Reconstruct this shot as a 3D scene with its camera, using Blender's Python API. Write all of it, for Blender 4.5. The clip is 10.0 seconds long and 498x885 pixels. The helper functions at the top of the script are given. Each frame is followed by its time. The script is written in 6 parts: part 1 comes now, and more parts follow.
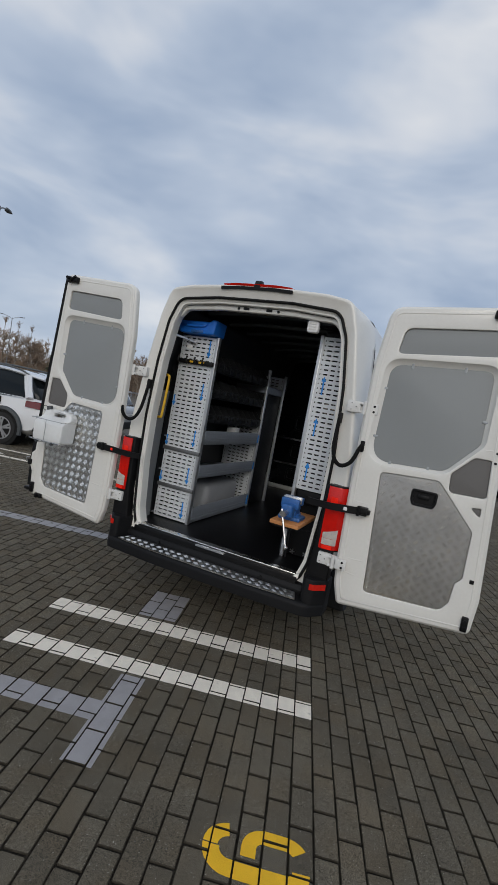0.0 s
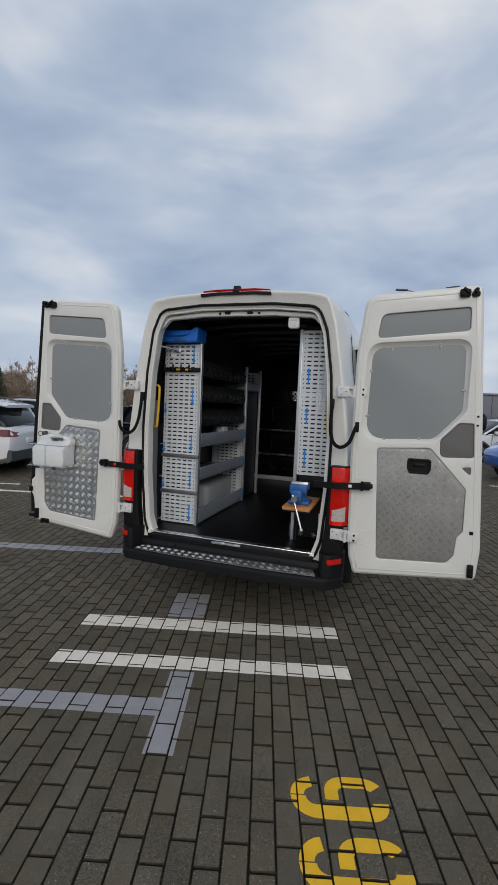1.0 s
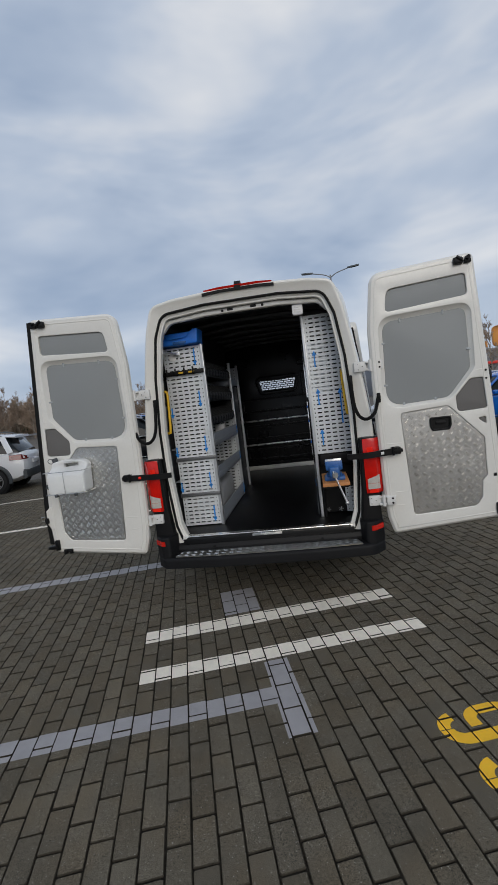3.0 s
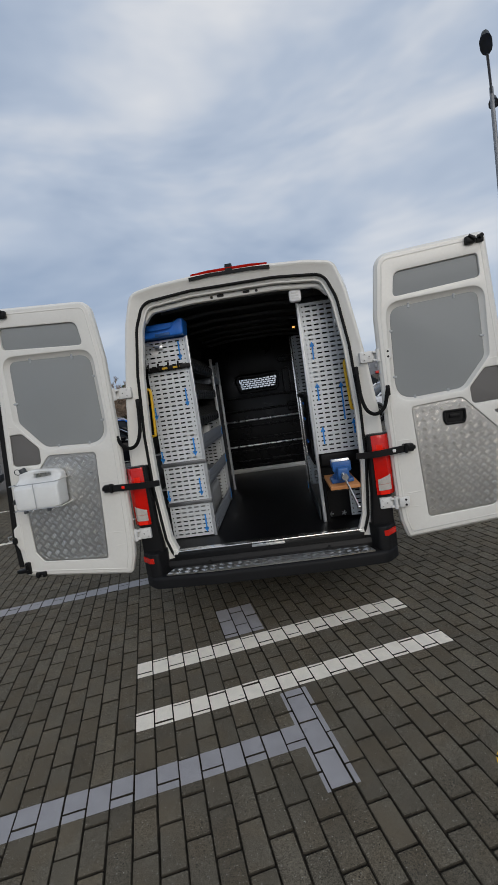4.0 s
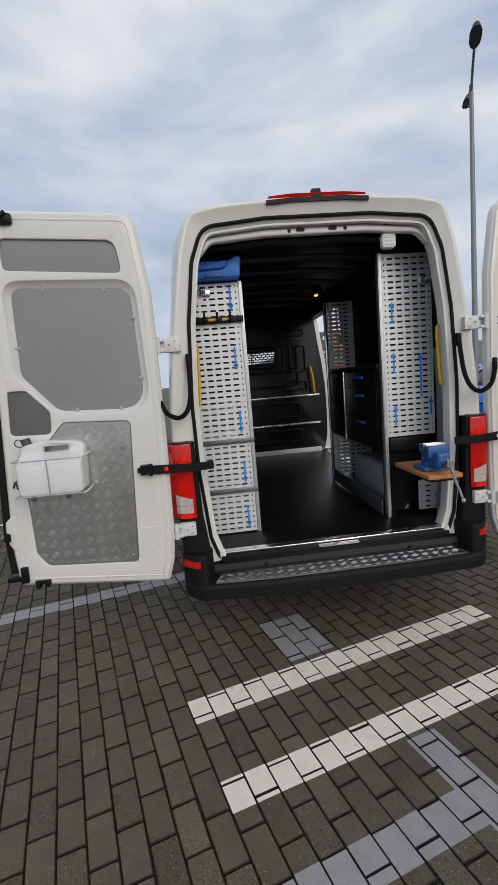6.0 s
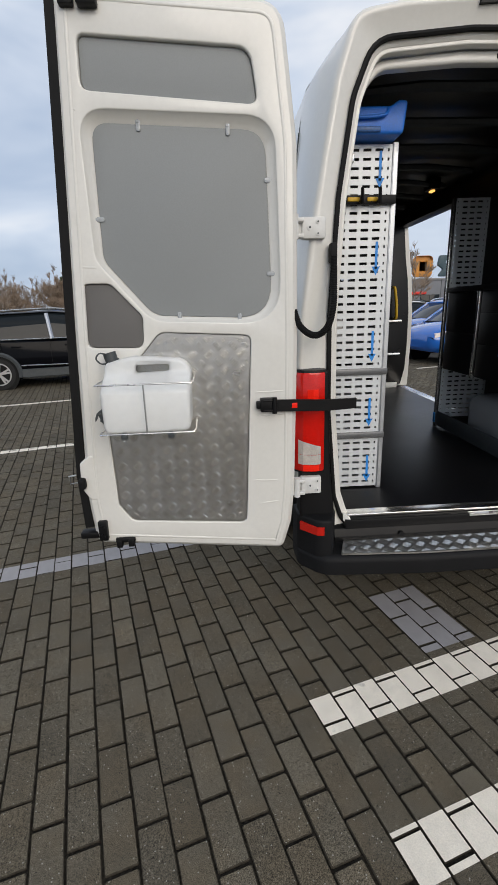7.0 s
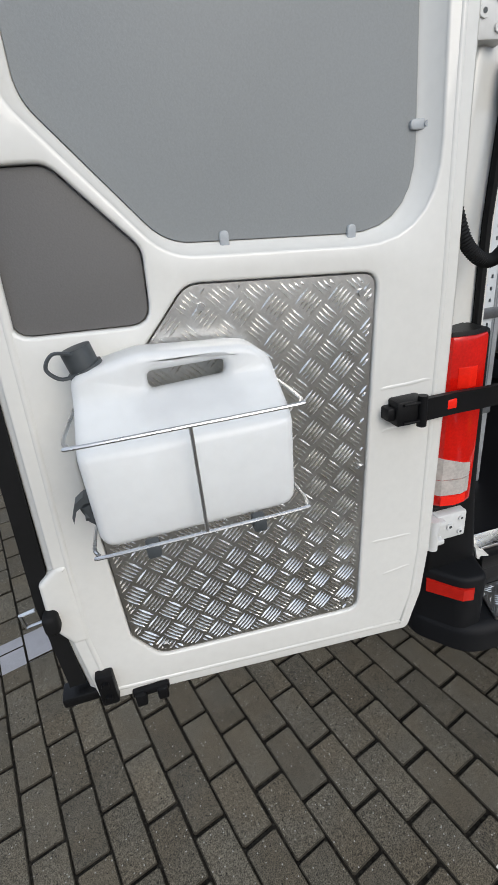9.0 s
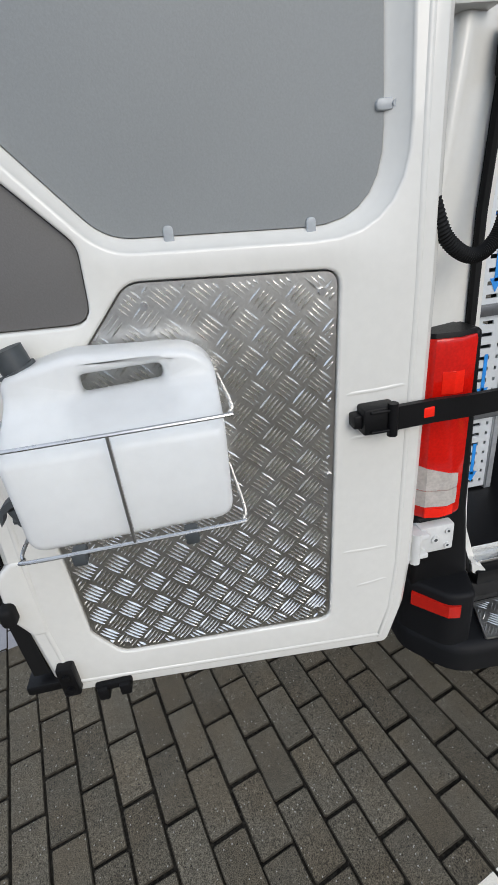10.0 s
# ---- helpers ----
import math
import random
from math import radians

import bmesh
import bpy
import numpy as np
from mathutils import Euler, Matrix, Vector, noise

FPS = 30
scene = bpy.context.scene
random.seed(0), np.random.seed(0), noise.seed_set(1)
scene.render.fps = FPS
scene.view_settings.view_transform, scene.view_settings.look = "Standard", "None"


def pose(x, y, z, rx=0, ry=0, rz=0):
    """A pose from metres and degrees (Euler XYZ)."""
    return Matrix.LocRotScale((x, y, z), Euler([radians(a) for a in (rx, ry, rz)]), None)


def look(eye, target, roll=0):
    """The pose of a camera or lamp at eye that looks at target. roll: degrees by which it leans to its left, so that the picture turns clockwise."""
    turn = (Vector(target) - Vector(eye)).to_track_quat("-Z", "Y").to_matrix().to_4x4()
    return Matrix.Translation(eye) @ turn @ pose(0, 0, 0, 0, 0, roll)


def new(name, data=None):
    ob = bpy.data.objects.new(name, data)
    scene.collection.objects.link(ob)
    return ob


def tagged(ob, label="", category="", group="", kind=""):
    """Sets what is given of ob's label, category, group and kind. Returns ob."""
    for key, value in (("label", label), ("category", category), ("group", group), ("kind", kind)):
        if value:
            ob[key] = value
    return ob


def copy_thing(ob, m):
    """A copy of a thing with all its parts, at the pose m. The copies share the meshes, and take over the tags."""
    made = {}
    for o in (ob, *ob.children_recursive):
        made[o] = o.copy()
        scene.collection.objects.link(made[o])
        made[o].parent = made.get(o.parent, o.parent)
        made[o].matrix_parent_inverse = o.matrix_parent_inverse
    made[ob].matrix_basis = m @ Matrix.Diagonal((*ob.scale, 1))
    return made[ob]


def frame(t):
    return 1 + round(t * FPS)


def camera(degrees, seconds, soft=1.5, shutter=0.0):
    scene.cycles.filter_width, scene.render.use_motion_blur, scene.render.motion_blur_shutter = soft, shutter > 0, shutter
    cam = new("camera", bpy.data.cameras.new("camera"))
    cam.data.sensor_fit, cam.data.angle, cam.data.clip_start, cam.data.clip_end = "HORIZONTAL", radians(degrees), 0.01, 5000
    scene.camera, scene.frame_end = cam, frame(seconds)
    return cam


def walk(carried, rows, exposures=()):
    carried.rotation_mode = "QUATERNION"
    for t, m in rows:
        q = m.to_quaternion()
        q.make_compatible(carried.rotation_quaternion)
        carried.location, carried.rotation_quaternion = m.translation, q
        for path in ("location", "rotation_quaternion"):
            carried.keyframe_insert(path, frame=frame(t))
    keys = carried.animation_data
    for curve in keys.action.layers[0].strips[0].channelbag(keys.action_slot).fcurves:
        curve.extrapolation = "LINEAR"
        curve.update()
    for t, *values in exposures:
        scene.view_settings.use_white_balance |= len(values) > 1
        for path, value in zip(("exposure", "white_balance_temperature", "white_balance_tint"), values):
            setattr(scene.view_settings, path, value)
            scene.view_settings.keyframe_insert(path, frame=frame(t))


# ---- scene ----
cam = camera(57.2, 10.0)
PATH = [
    (0, (1.489, -3.143, 1.71), (0.709, -1.308, 1.556), 10.4),
    (0.5, (1.477, -3.323, 1.708), (0.73, -1.475, 1.547), 6.4),
    (1, (1.278, -3.439, 1.706), (0.659, -1.544, 1.546), 2.5),
    (1.5, (1.009, -3.535, 1.714), (0.489, -1.611, 1.546), -0.5),
    (2, (0.913, -3.717, 1.69), (0.447, -1.779, 1.519), -2.9),
    (2.5, (0.79, -3.774, 1.694), (0.417, -1.817, 1.513), -4.9),
    (3, (0.496, -3.702, 1.689), (0.2, -1.732, 1.506), -7.0),
    (4.5, (0.027, -3.224, 1.662), (-0.019, -1.234, 1.467), -8.0),
    (5, (-0.264, -3.166, 1.657), (-0.167, -1.178, 1.456), -8.0),
    (5.2, (-0.341, -3.127, 1.656), (-0.174, -1.145, 1.446), -7.9),
    (6.3, (-0.898, -2.445, 1.596), (-0.751, -0.477, 1.272), -3.7),
    (6.5, (-1.0, -2.313, 1.591), (-0.889, -0.352, 1.211), -3.3),
    (7, (-1.257, -1.957, 1.55), (-1.156, -0.041, 0.984), -1.8),
    (7.5, (-1.43, -1.588, 1.572), (-1.409, 0.309, 0.94), -2.2),
    (8, (-1.662, -1.244, 1.555), (-1.271, 0.589, 0.856), -2.2),
    (8.5, (-1.653, -1.01, 1.545), (-1.21, 0.766, 0.738), -2.6),
    (9, (-1.598, -0.924, 1.539), (-1.183, 0.843, 0.698), -6.2),
    (9.5, (-1.585, -0.9, 1.537), (-1.163, 0.842, 0.651), -6.6),
    (10, (-1.423, -0.912, 1.543), (-1.202, 0.867, 0.657), -6.7),
]
walk(cam, [(t, look(eye, target, roll)) for t, eye, target, roll in PATH], ((0.0, 0.0, 6600, 10), (5.2, -0.01, 6650, 10), (6.5, 0.36, 6950, 11), (7.5, 0.44, 6800, 11), (8.5, 0.68, 6600, 10), (10.0, 0.64, 6450, 10)))

# ---- world, sun ----
world = bpy.data.worlds.new("world")
scene.world = world
world.use_nodes = True
wn, wl = world.node_tree.nodes, world.node_tree.links
wn.clear()
w_out = wn.new("ShaderNodeOutputWorld")
w_bg = wn.new("ShaderNodeBackground")
w_sky = wn.new("ShaderNodeTexSky")
w_sky.sky_type, w_sky.sun_disc = "NISHITA", False
w_sky.sun_elevation, w_sky.sun_rotation = radians(27), radians(162)
w_co = wn.new("ShaderNodeTexCoord")
w_map = wn.new("ShaderNodeMapping")
w_map.inputs["Scale"].default_value = (1.0, 1.0, 2.8)
w_map.inputs["Rotation"].default_value = (0.10, 0.05, 0.5)
w_n1 = wn.new("ShaderNodeTexNoise")
w_n1.inputs["Scale"].default_value, w_n1.inputs["Detail"].default_value = 2.3, 4.0
w_n1.inputs["Roughness"].default_value, w_n1.inputs["Distortion"].default_value = 0.50, 0.25
w_ramp = wn.new("ShaderNodeValToRGB")
cr = w_ramp.color_ramp
cr.elements[0].position, cr.elements[0].color = 0.33, (0.34, 0.44, 0.61, 1)
cr.elements[1].position, cr.elements[1].color = 0.70, (0.82, 0.85, 0.90, 1)
e = cr.elements.new(0.50)
e.color = (0.51, 0.60, 0.745, 1)
w_mix = wn.new("ShaderNodeMix")
w_mix.data_type = "RGBA"
w_mix.inputs[0].default_value = 0.94
w_sc = wn.new("ShaderNodeVectorMath")
w_sc.operation = "SCALE"
w_sc.inputs["Scale"].default_value = 0.12
wl.new(w_co.outputs["Generated"], w_map.inputs["Vector"])
wl.new(w_map.outputs[0], w_n1.inputs["Vector"])
wl.new(w_n1.outputs["Fac"], w_ramp.inputs["Fac"])
wl.new(w_sky.outputs[0], w_sc.inputs[0])
wl.new(w_sc.outputs[0], w_mix.inputs[6])
wl.new(w_ramp.outputs[0], w_mix.inputs[7])
wl.new(w_mix.outputs[2], w_bg.inputs["Color"])
w_bg.inputs["Strength"].default_value = 0.90
wl.new(w_bg.outputs[0], w_out.inputs[0])

sun_data = bpy.data.lights.new("sun", "SUN")
sun_data.energy, sun_data.angle, sun_data.color = 1.12, radians(40), (1.0, 0.93, 0.84)
sun = new("sun", sun_data)
sun.matrix_world = look((4, -12, 7.0), (0, 0, 0.5))


# ---- materials ----
def mat(name, base, rough=0.5, metal=0.0, var=0.12, scale=6.0, fine=60.0, bump=0.0, spec=0.5, alt=None, alt_at=(0.45, 0.6), coat=0.0, rand=0.0, stretch=(1, 1, 1), trans=0.0, speck=None):
    """A surface with two scales of variation, an optional second colour in patches, and fine relief."""
    m = bpy.data.materials.new(name)
    m.use_nodes = True
    nt = m.node_tree
    n, l = nt.nodes, nt.links
    b = n["Principled BSDF"]
    co = n.new("ShaderNodeTexCoord")
    mp = n.new("ShaderNodeMapping")
    mp.inputs["Scale"].default_value = stretch
    l.new(co.outputs["Object"], mp.inputs["Vector"])
    big, sml = n.new("ShaderNodeTexNoise"), n.new("ShaderNodeTexNoise")
    big.inputs["Scale"].default_value, big.inputs["Detail"].default_value = scale, 4.0
    sml.inputs["Scale"].default_value, sml.inputs["Detail"].default_value = fine, 3.0
    l.new(mp.outputs[0], big.inputs["Vector"])
    l.new(mp.outputs[0], sml.inputs["Vector"])
    add = n.new("ShaderNodeMath")
    add.operation = "ADD"
    l.new(big.outputs["Fac"], add.inputs[0])
    l.new(sml.outputs["Fac"], add.inputs[1])
    top = add.outputs[0]
    if rand:
        oi = n.new("ShaderNodeObjectInfo")
        geo = n.new("ShaderNodeNewGeometry")
        a2, a3, a4 = (n.new("ShaderNodeMath") for _ in range(3))
        a2.operation, a3.operation, a4.operation = "ADD", "FRACT", "MULTIPLY_ADD"
        l.new(oi.outputs["Random"], a2.inputs[0])
        l.new(geo.outputs["Random Per Island"], a2.inputs[1])
        l.new(a2.outputs[0], a3.inputs[0])
        l.new(a3.outputs[0], a4.inputs[0])
        a4.inputs[1].default_value = rand
        l.new(top, a4.inputs[2])
        top = a4.outputs[0]
    mr = n.new("ShaderNodeMapRange")
    mr.inputs["From Min"].default_value, mr.inputs["From Max"].default_value = 0.7, 1.3 + rand
    mr.inputs["To Min"].default_value, mr.inputs["To Max"].default_value = 1 - var, 1 + var
    l.new(top, mr.inputs["Value"])
    col = n.new("ShaderNodeVectorMath")
    col.operation = "SCALE"
    col.inputs[0].default_value = base
    l.new(mr.outputs[0], col.inputs["Scale"])
    out = col.outputs[0]
    if alt:
        rp = n.new("ShaderNodeMapRange")
        rp.inputs["From Min"].default_value, rp.inputs["From Max"].default_value = alt_at
        l.new(big.outputs["Fac"], rp.inputs["Value"])
        mx = n.new("ShaderNodeMix")
        mx.data_type = "RGBA"
        l.new(rp.outputs[0], mx.inputs[0])
        l.new(out, mx.inputs[6])
        mx.inputs[7].default_value = (*alt, 1)
        out = mx.outputs[2]
    if speck:
        sp, sr, sm = n.new("ShaderNodeTexNoise"), n.new("ShaderNodeMapRange"), n.new("ShaderNodeMix")
        sp.inputs["Scale"].default_value, sp.inputs["Detail"].default_value = fine * 0.6, 2.0
        l.new(mp.outputs[0], sp.inputs["Vector"])
        sr.inputs["From Min"].default_value, sr.inputs["From Max"].default_value = 0.55, 0.80
        l.new(sp.outputs["Fac"], sr.inputs["Value"])
        sm.data_type = "RGBA"
        l.new(sr.outputs[0], sm.inputs[0])
        l.new(out, sm.inputs[6])
        sm.inputs[7].default_value = (*speck, 1)
        out = sm.outputs[2]
    l.new(out, b.inputs["Base Color"])
    rr = n.new("ShaderNodeMapRange")
    rr.inputs["To Min"].default_value, rr.inputs["To Max"].default_value = max(0.02, rough * 0.85), min(1, rough * 1.15)
    l.new(big.outputs["Fac"], rr.inputs["Value"])
    l.new(rr.outputs[0], b.inputs["Roughness"])
    b.inputs["Metallic"].default_value = metal
    b.inputs["Specular IOR Level"].default_value = spec
    b.inputs["Coat Weight"].default_value = coat
    b.inputs["Coat Roughness"].default_value = 0.06
    b.inputs["Transmission Weight"].default_value = trans
    if bump:
        bp = n.new("ShaderNodeBump")
        bp.inputs["Strength"].default_value, bp.inputs["Distance"].default_value = bump, 0.003
        l.new(sml.outputs["Fac"], bp.inputs["Height"])
        l.new(bp.outputs[0], b.inputs["Normal"])
    return m


WHITE = mat("white_paint", (0.72, 0.708, 0.662), 0.32, var=0.025, scale=2.5, coat=0.5, spec=0.5)
HINGE = mat("hinge_paint", (0.66, 0.66, 0.64), 0.4, var=0.06, scale=20)
BLACK = mat("black_plastic", (0.005, 0.005, 0.0055), 0.46, var=0.25, scale=8, fine=300, bump=0.15, spec=0.22)
RUBBER = mat("black_rubber", (0.006, 0.006, 0.006), 0.7, var=0.2, scale=15, spec=0.25)
BUMPER = mat("bumper_plastic", (0.0068, 0.007, 0.0078), 0.58, var=0.2, scale=5, fine=400, bump=0.25, spec=0.2)
LINER = mat("dark_liner", (0.012, 0.0122, 0.0135), 0.42, var=0.3, scale=3, fine=90, bump=0.2, spec=0.4)
BULKM = mat("black_pressed_steel", (0.005, 0.005, 0.0055), 0.28, var=0.2, scale=3, fine=90, bump=0.06, spec=0.32)
FLOORM = mat("black_floor_ply", (0.0045, 0.0045, 0.0052), 0.38, var=0.25, scale=2.5, fine=220, bump=0.25, spec=0.28)
BLANK = mat("grey_window_blank", (0.248, 0.262, 0.264), 0.55, var=0.05, scale=1.6, fine=350, bump=0.1)
BLANK2 = mat("dark_grey_blank", (0.125, 0.120, 0.115), 0.6, var=0.06, scale=3, fine=350, bump=0.1)
ALU = mat("bright_aluminium", (0.92, 0.905, 0.87), 0.24, metal=1.0, var=0.08, scale=5, fine=80, bump=0.06)
# same aluminium, coloured darker than the door bars for the dark ground it reflects
ALUB = mat("darkened_tread_plate", (0.66, 0.65, 0.625), 0.29, metal=1.0, var=0.12, scale=7, fine=140, bump=0.08)
ALUD = mat("rack_aluminium", (0.52, 0.54, 0.56), 0.42, metal=0.85, var=0.08, scale=4, fine=120, stretch=(1, 0.2, 4))
TRAY = mat("tray_aluminium", (0.34, 0.37, 0.41), 0.48, metal=0.5, var=0.1, scale=3, fine=90)
RAILM = mat("dark_anodised_rail", (0.16, 0.165, 0.17), 0.4, metal=0.6, var=0.12, scale=10, fine=120)
PERF = mat("perforated_steel", (0.655, 0.685, 0.70), 0.45, metal=0.25, var=0.05, scale=4, fine=60)
STEEL = mat("steel", (0.62, 0.62, 0.62), 0.28, metal=1.0, var=0.08, scale=20)
BLUE = mat("blue_plastic", (0.010, 0.165, 0.66), 0.42, var=0.12, scale=10, fine=120, bump=0.1)
VICE = mat("blue_hammer_paint", (0.02, 0.10, 0.30), 0.4, var=0.25, scale=30, fine=120, bump=0.2)
WOOD = mat("orange_plywood", (0.50, 0.21, 0.07), 0.55, var=0.2, scale=4, fine=40, stretch=(1, 8, 8), bump=0.15)
YELLOW = mat("yellow_handle", (0.70, 0.42, 0.02), 0.45, var=0.1, scale=20)
DECAL = mat("blue_decal", (0.015, 0.25, 0.72), 0.5, var=0.1, scale=30)
STICK = mat("white_sticker", (0.75, 0.75, 0.75), 0.5, var=0.05, scale=30)
REDL = mat("red_lens", (0.58, 0.008, 0.004), 0.10, var=0.16, scale=14, fine=180, bump=0.03, coat=0.15, spec=0.4)
REDB = mat("red_lens_bright", (0.90, 0.022, 0.010), 0.14, var=0.08, scale=40, fine=180, bump=0.05, coat=0.0, spec=0.4)
CLEARL = mat("clear_lens", (0.50, 0.46, 0.42), 0.12, var=0.15, scale=30, fine=150, bump=0.05, coat=0.6)
CLIPM = mat("clear_clip_plastic", (0.50, 0.53, 0.55), 0.25, var=0.1, scale=30, trans=0.25)
TAILR = mat("smoked_red_lens", (0.14, 0.012, 0.012), 0.12, var=0.1, scale=20, coat=0.5)
REFLR = mat("red_reflector", (0.54, 0.015, 0.008), 0.2, var=0.1, scale=60, fine=400, bump=0.3)
BINM = mat("black_bin", (0.008, 0.009, 0.010), 0.5, var=0.2, scale=8, spec=0.3)
GREYBOX = mat("grey_box", (0.16, 0.165, 0.17), 0.6, var=0.1, scale=6, fine=150, bump=0.1)
ARCHM = mat("grey_arch_cover", (0.34, 0.35, 0.36), 0.5, var=0.1, scale=6, fine=150, bump=0.1)
CAN = mat("milky_polyethylene", (0.88, 0.89, 0.87), 0.34, var=0.03, scale=6, fine=40, bump=0.05, trans=0.22)
can_shader = CAN.node_tree.nodes["Principled BSDF"]
can_shader.inputs["Subsurface Weight"].default_value = 0.55
can_shader.inputs["Subsurface Radius"].default_value = (0.06, 0.06, 0.06)
can_shader.inputs["Subsurface Scale"].default_value = 1.0
CAPM = mat("grey_cap", (0.055, 0.062, 0.066), 0.5, var=0.15, scale=20)
BED = mat("joint_sand", (0.018, 0.0155, 0.012), 0.95, var=0.6, scale=12, fine=160, bump=0.8, spec=0.08, speck=(0.045, 0.040, 0.032))


def brick_material(name, base, edge):
    """Concrete block: aggregate grains, sparse pale and black chips, broad weathering, a tone of its own a block."""
    m = bpy.data.materials.new(name)
    m.use_nodes = True
    n, l = m.node_tree.nodes, m.node_tree.links
    b = n["Principled BSDF"]
    co, oi, geo = n.new("ShaderNodeTexCoord"), n.new("ShaderNodeObjectInfo"), n.new("ShaderNodeNewGeometry")
    off = n.new("ShaderNodeVectorMath")
    off.operation = "MULTIPLY_ADD"
    off.inputs[1].default_value = (37.0, 53.0, 11.0)
    l.new(oi.outputs["Random"], off.inputs[0])
    l.new(co.outputs["Object"], off.inputs[2])

    def noise(scale, detail):
        t = n.new("ShaderNodeTexNoise")
        t.inputs["Scale"].default_value, t.inputs["Detail"].default_value = scale, detail
        l.new(off.outputs[0], t.inputs["Vector"])
        return t.outputs["Fac"]

    def span(src, f0, f1, t0, t1):
        r = n.new("ShaderNodeMapRange")
        for key, val in (("From Min", f0), ("From Max", f1), ("To Min", t0), ("To Max", t1)):
            r.inputs[key].default_value = val
        l.new(src, r.inputs["Value"])
        return r.outputs[0]

    def times(p, q, op="MULTIPLY"):
        k = n.new("ShaderNodeMath")
        k.operation = op
        l.new(p, k.inputs[0])
        l.new(q, k.inputs[1])
        return k.outputs[0]

    add = n.new("ShaderNodeMath")
    add.operation = "ADD"
    l.new(oi.outputs["Random"], add.inputs[0])
    l.new(geo.outputs["Random Per Island"], add.inputs[1])
    fr = n.new("ShaderNodeMath")
    fr.operation = "FRACT"
    l.new(add.outputs[0], fr.inputs[0])
    grain = noise(330.0, 2.0)
    tone = times(times(span(fr.outputs[0], 0, 1, 0.87, 1.11), span(noise(3.2, 3.0), 0.3, 0.7, 0.84, 1.16)), span(grain, 0.33, 0.67, 0.36, 1.62))
    tone = times(tone, span(noise(90.0, 2.0), 0.3, 0.7, 0.84, 1.16))
    hue = n.new("ShaderNodeMix")
    hue.data_type = "RGBA"
    l.new(span(noise(5.0, 2.0), 0.42, 0.62, 0.0, 1.0), hue.inputs[0])
    hue.inputs[6].default_value, hue.inputs[7].default_value = (*base, 1), (base[0] * 1.03, base[1] * 0.98, base[2] * 0.92, 1)
    col = n.new("ShaderNodeVectorMath")
    col.operation = "SCALE"
    l.new(hue.outputs[2], col.inputs[0])
    l.new(tone, col.inputs["Scale"])
    out = col.outputs[0]
    for scale, lim, shade in ((60.0, 0.10, (0.36, 0.34, 0.30, 1)), (47.0, 0.08, (0.012, 0.011, 0.010, 1))):
        v = n.new("ShaderNodeTexVoronoi")
        v.inputs["Scale"].default_value = scale
        l.new(off.outputs[0], v.inputs["Vector"])
        mx = n.new("ShaderNodeMix")
        mx.data_type = "RGBA"
        l.new(span(v.outputs["Distance"], lim, lim * 1.5, edge, 0.0), mx.inputs[0])
        l.new(out, mx.inputs[6])
        mx.inputs[7].default_value = shade
        out = mx.outputs[2]
    l.new(out, b.inputs["Base Color"])
    b.inputs["Roughness"].default_value = 0.88
    b.inputs["Specular IOR Level"].default_value = 0.2
    bp = n.new("ShaderNodeBump")
    bp.inputs["Strength"].default_value, bp.inputs["Distance"].default_value = 0.9, 0.003
    l.new(grain, bp.inputs["Height"])
    l.new(bp.outputs[0], b.inputs["Normal"])
    return m


BRICK = brick_material("paving_block", (0.112, 0.098, 0.073), 0.9)
GRIME = mat("grimy_block_edge", (0.050, 0.043, 0.032), 0.95, var=0.5, scale=30, fine=220, bump=0.8, spec=0.1)
PWHITE = mat("white_road_paint", (0.80, 0.74, 0.635), 0.6, var=0.10, scale=14, fine=220, bump=0.5, alt=(0.46, 0.43, 0.38), alt_at=(0.66, 0.78))
PGREY = mat("blue_grey_road_paint", (0.30, 0.292, 0.300), 0.65, var=0.14, scale=12, fine=220, bump=0.5, alt=(0.17, 0.17, 0.18), alt_at=(0.66, 0.8))
PYEL = mat("yellow_road_paint", (0.80, 0.455, 0.012), 0.6, var=0.12, scale=14, fine=220, bump=0.5, alt=(0.45, 0.30, 0.04), alt_at=(0.66, 0.82))
# bark, twigs and scrub: distance haze is put into the colour as a paler brown
BARK = mat("hazed_bark", (0.26, 0.215, 0.17), 0.9, var=0.3, scale=3, fine=20)
TWIG = mat("hazed_twigs", (0.275, 0.205, 0.150), 0.9, var=0.35, scale=1, fine=8)
GREEN = mat("conifer", (0.04, 0.065, 0.03), 0.85, var=0.4, scale=1.5, fine=10)
SCRUB = mat("hazed_dry_scrub", (0.255, 0.180, 0.120), 0.95, var=0.4, scale=0.4, fine=3)
FACADE = mat("grey_facade", (0.17, 0.18, 0.20), 0.6, var=0.08, scale=0.6, fine=6)
ORANGE = mat("orange_sign", (0.62, 0.25, 0.03), 0.45, var=0.06, scale=2)
TEAL = mat("dark_teal_sign", (0.03, 0.07, 0.09), 0.45, var=0.06, scale=2)
REDS = mat("red_sign", (0.65, 0.03, 0.02), 0.45, var=0.06, scale=2)
GALV = mat("galvanised_steel", (0.24, 0.25, 0.265), 0.55, metal=0.4, var=0.12, scale=4)
TYRE = mat("tyre", (0.014, 0.014, 0.014), 0.85, var=0.2, scale=20)
RIM = mat("alloy_rim", (0.60, 0.60, 0.61), 0.3, metal=0.9, var=0.06, scale=20)
CARW = mat("car_white", (0.70, 0.71, 0.72), 0.25, var=0.02, scale=3, coat=1.0)
CARK = mat("car_black", (0.003, 0.0035, 0.005), 0.07, var=0.1, scale=3, coat=0.0, spec=0.09)
CARB = mat("car_blue", (0.005, 0.115, 0.48), 0.22, var=0.08, scale=3, coat=1.0)
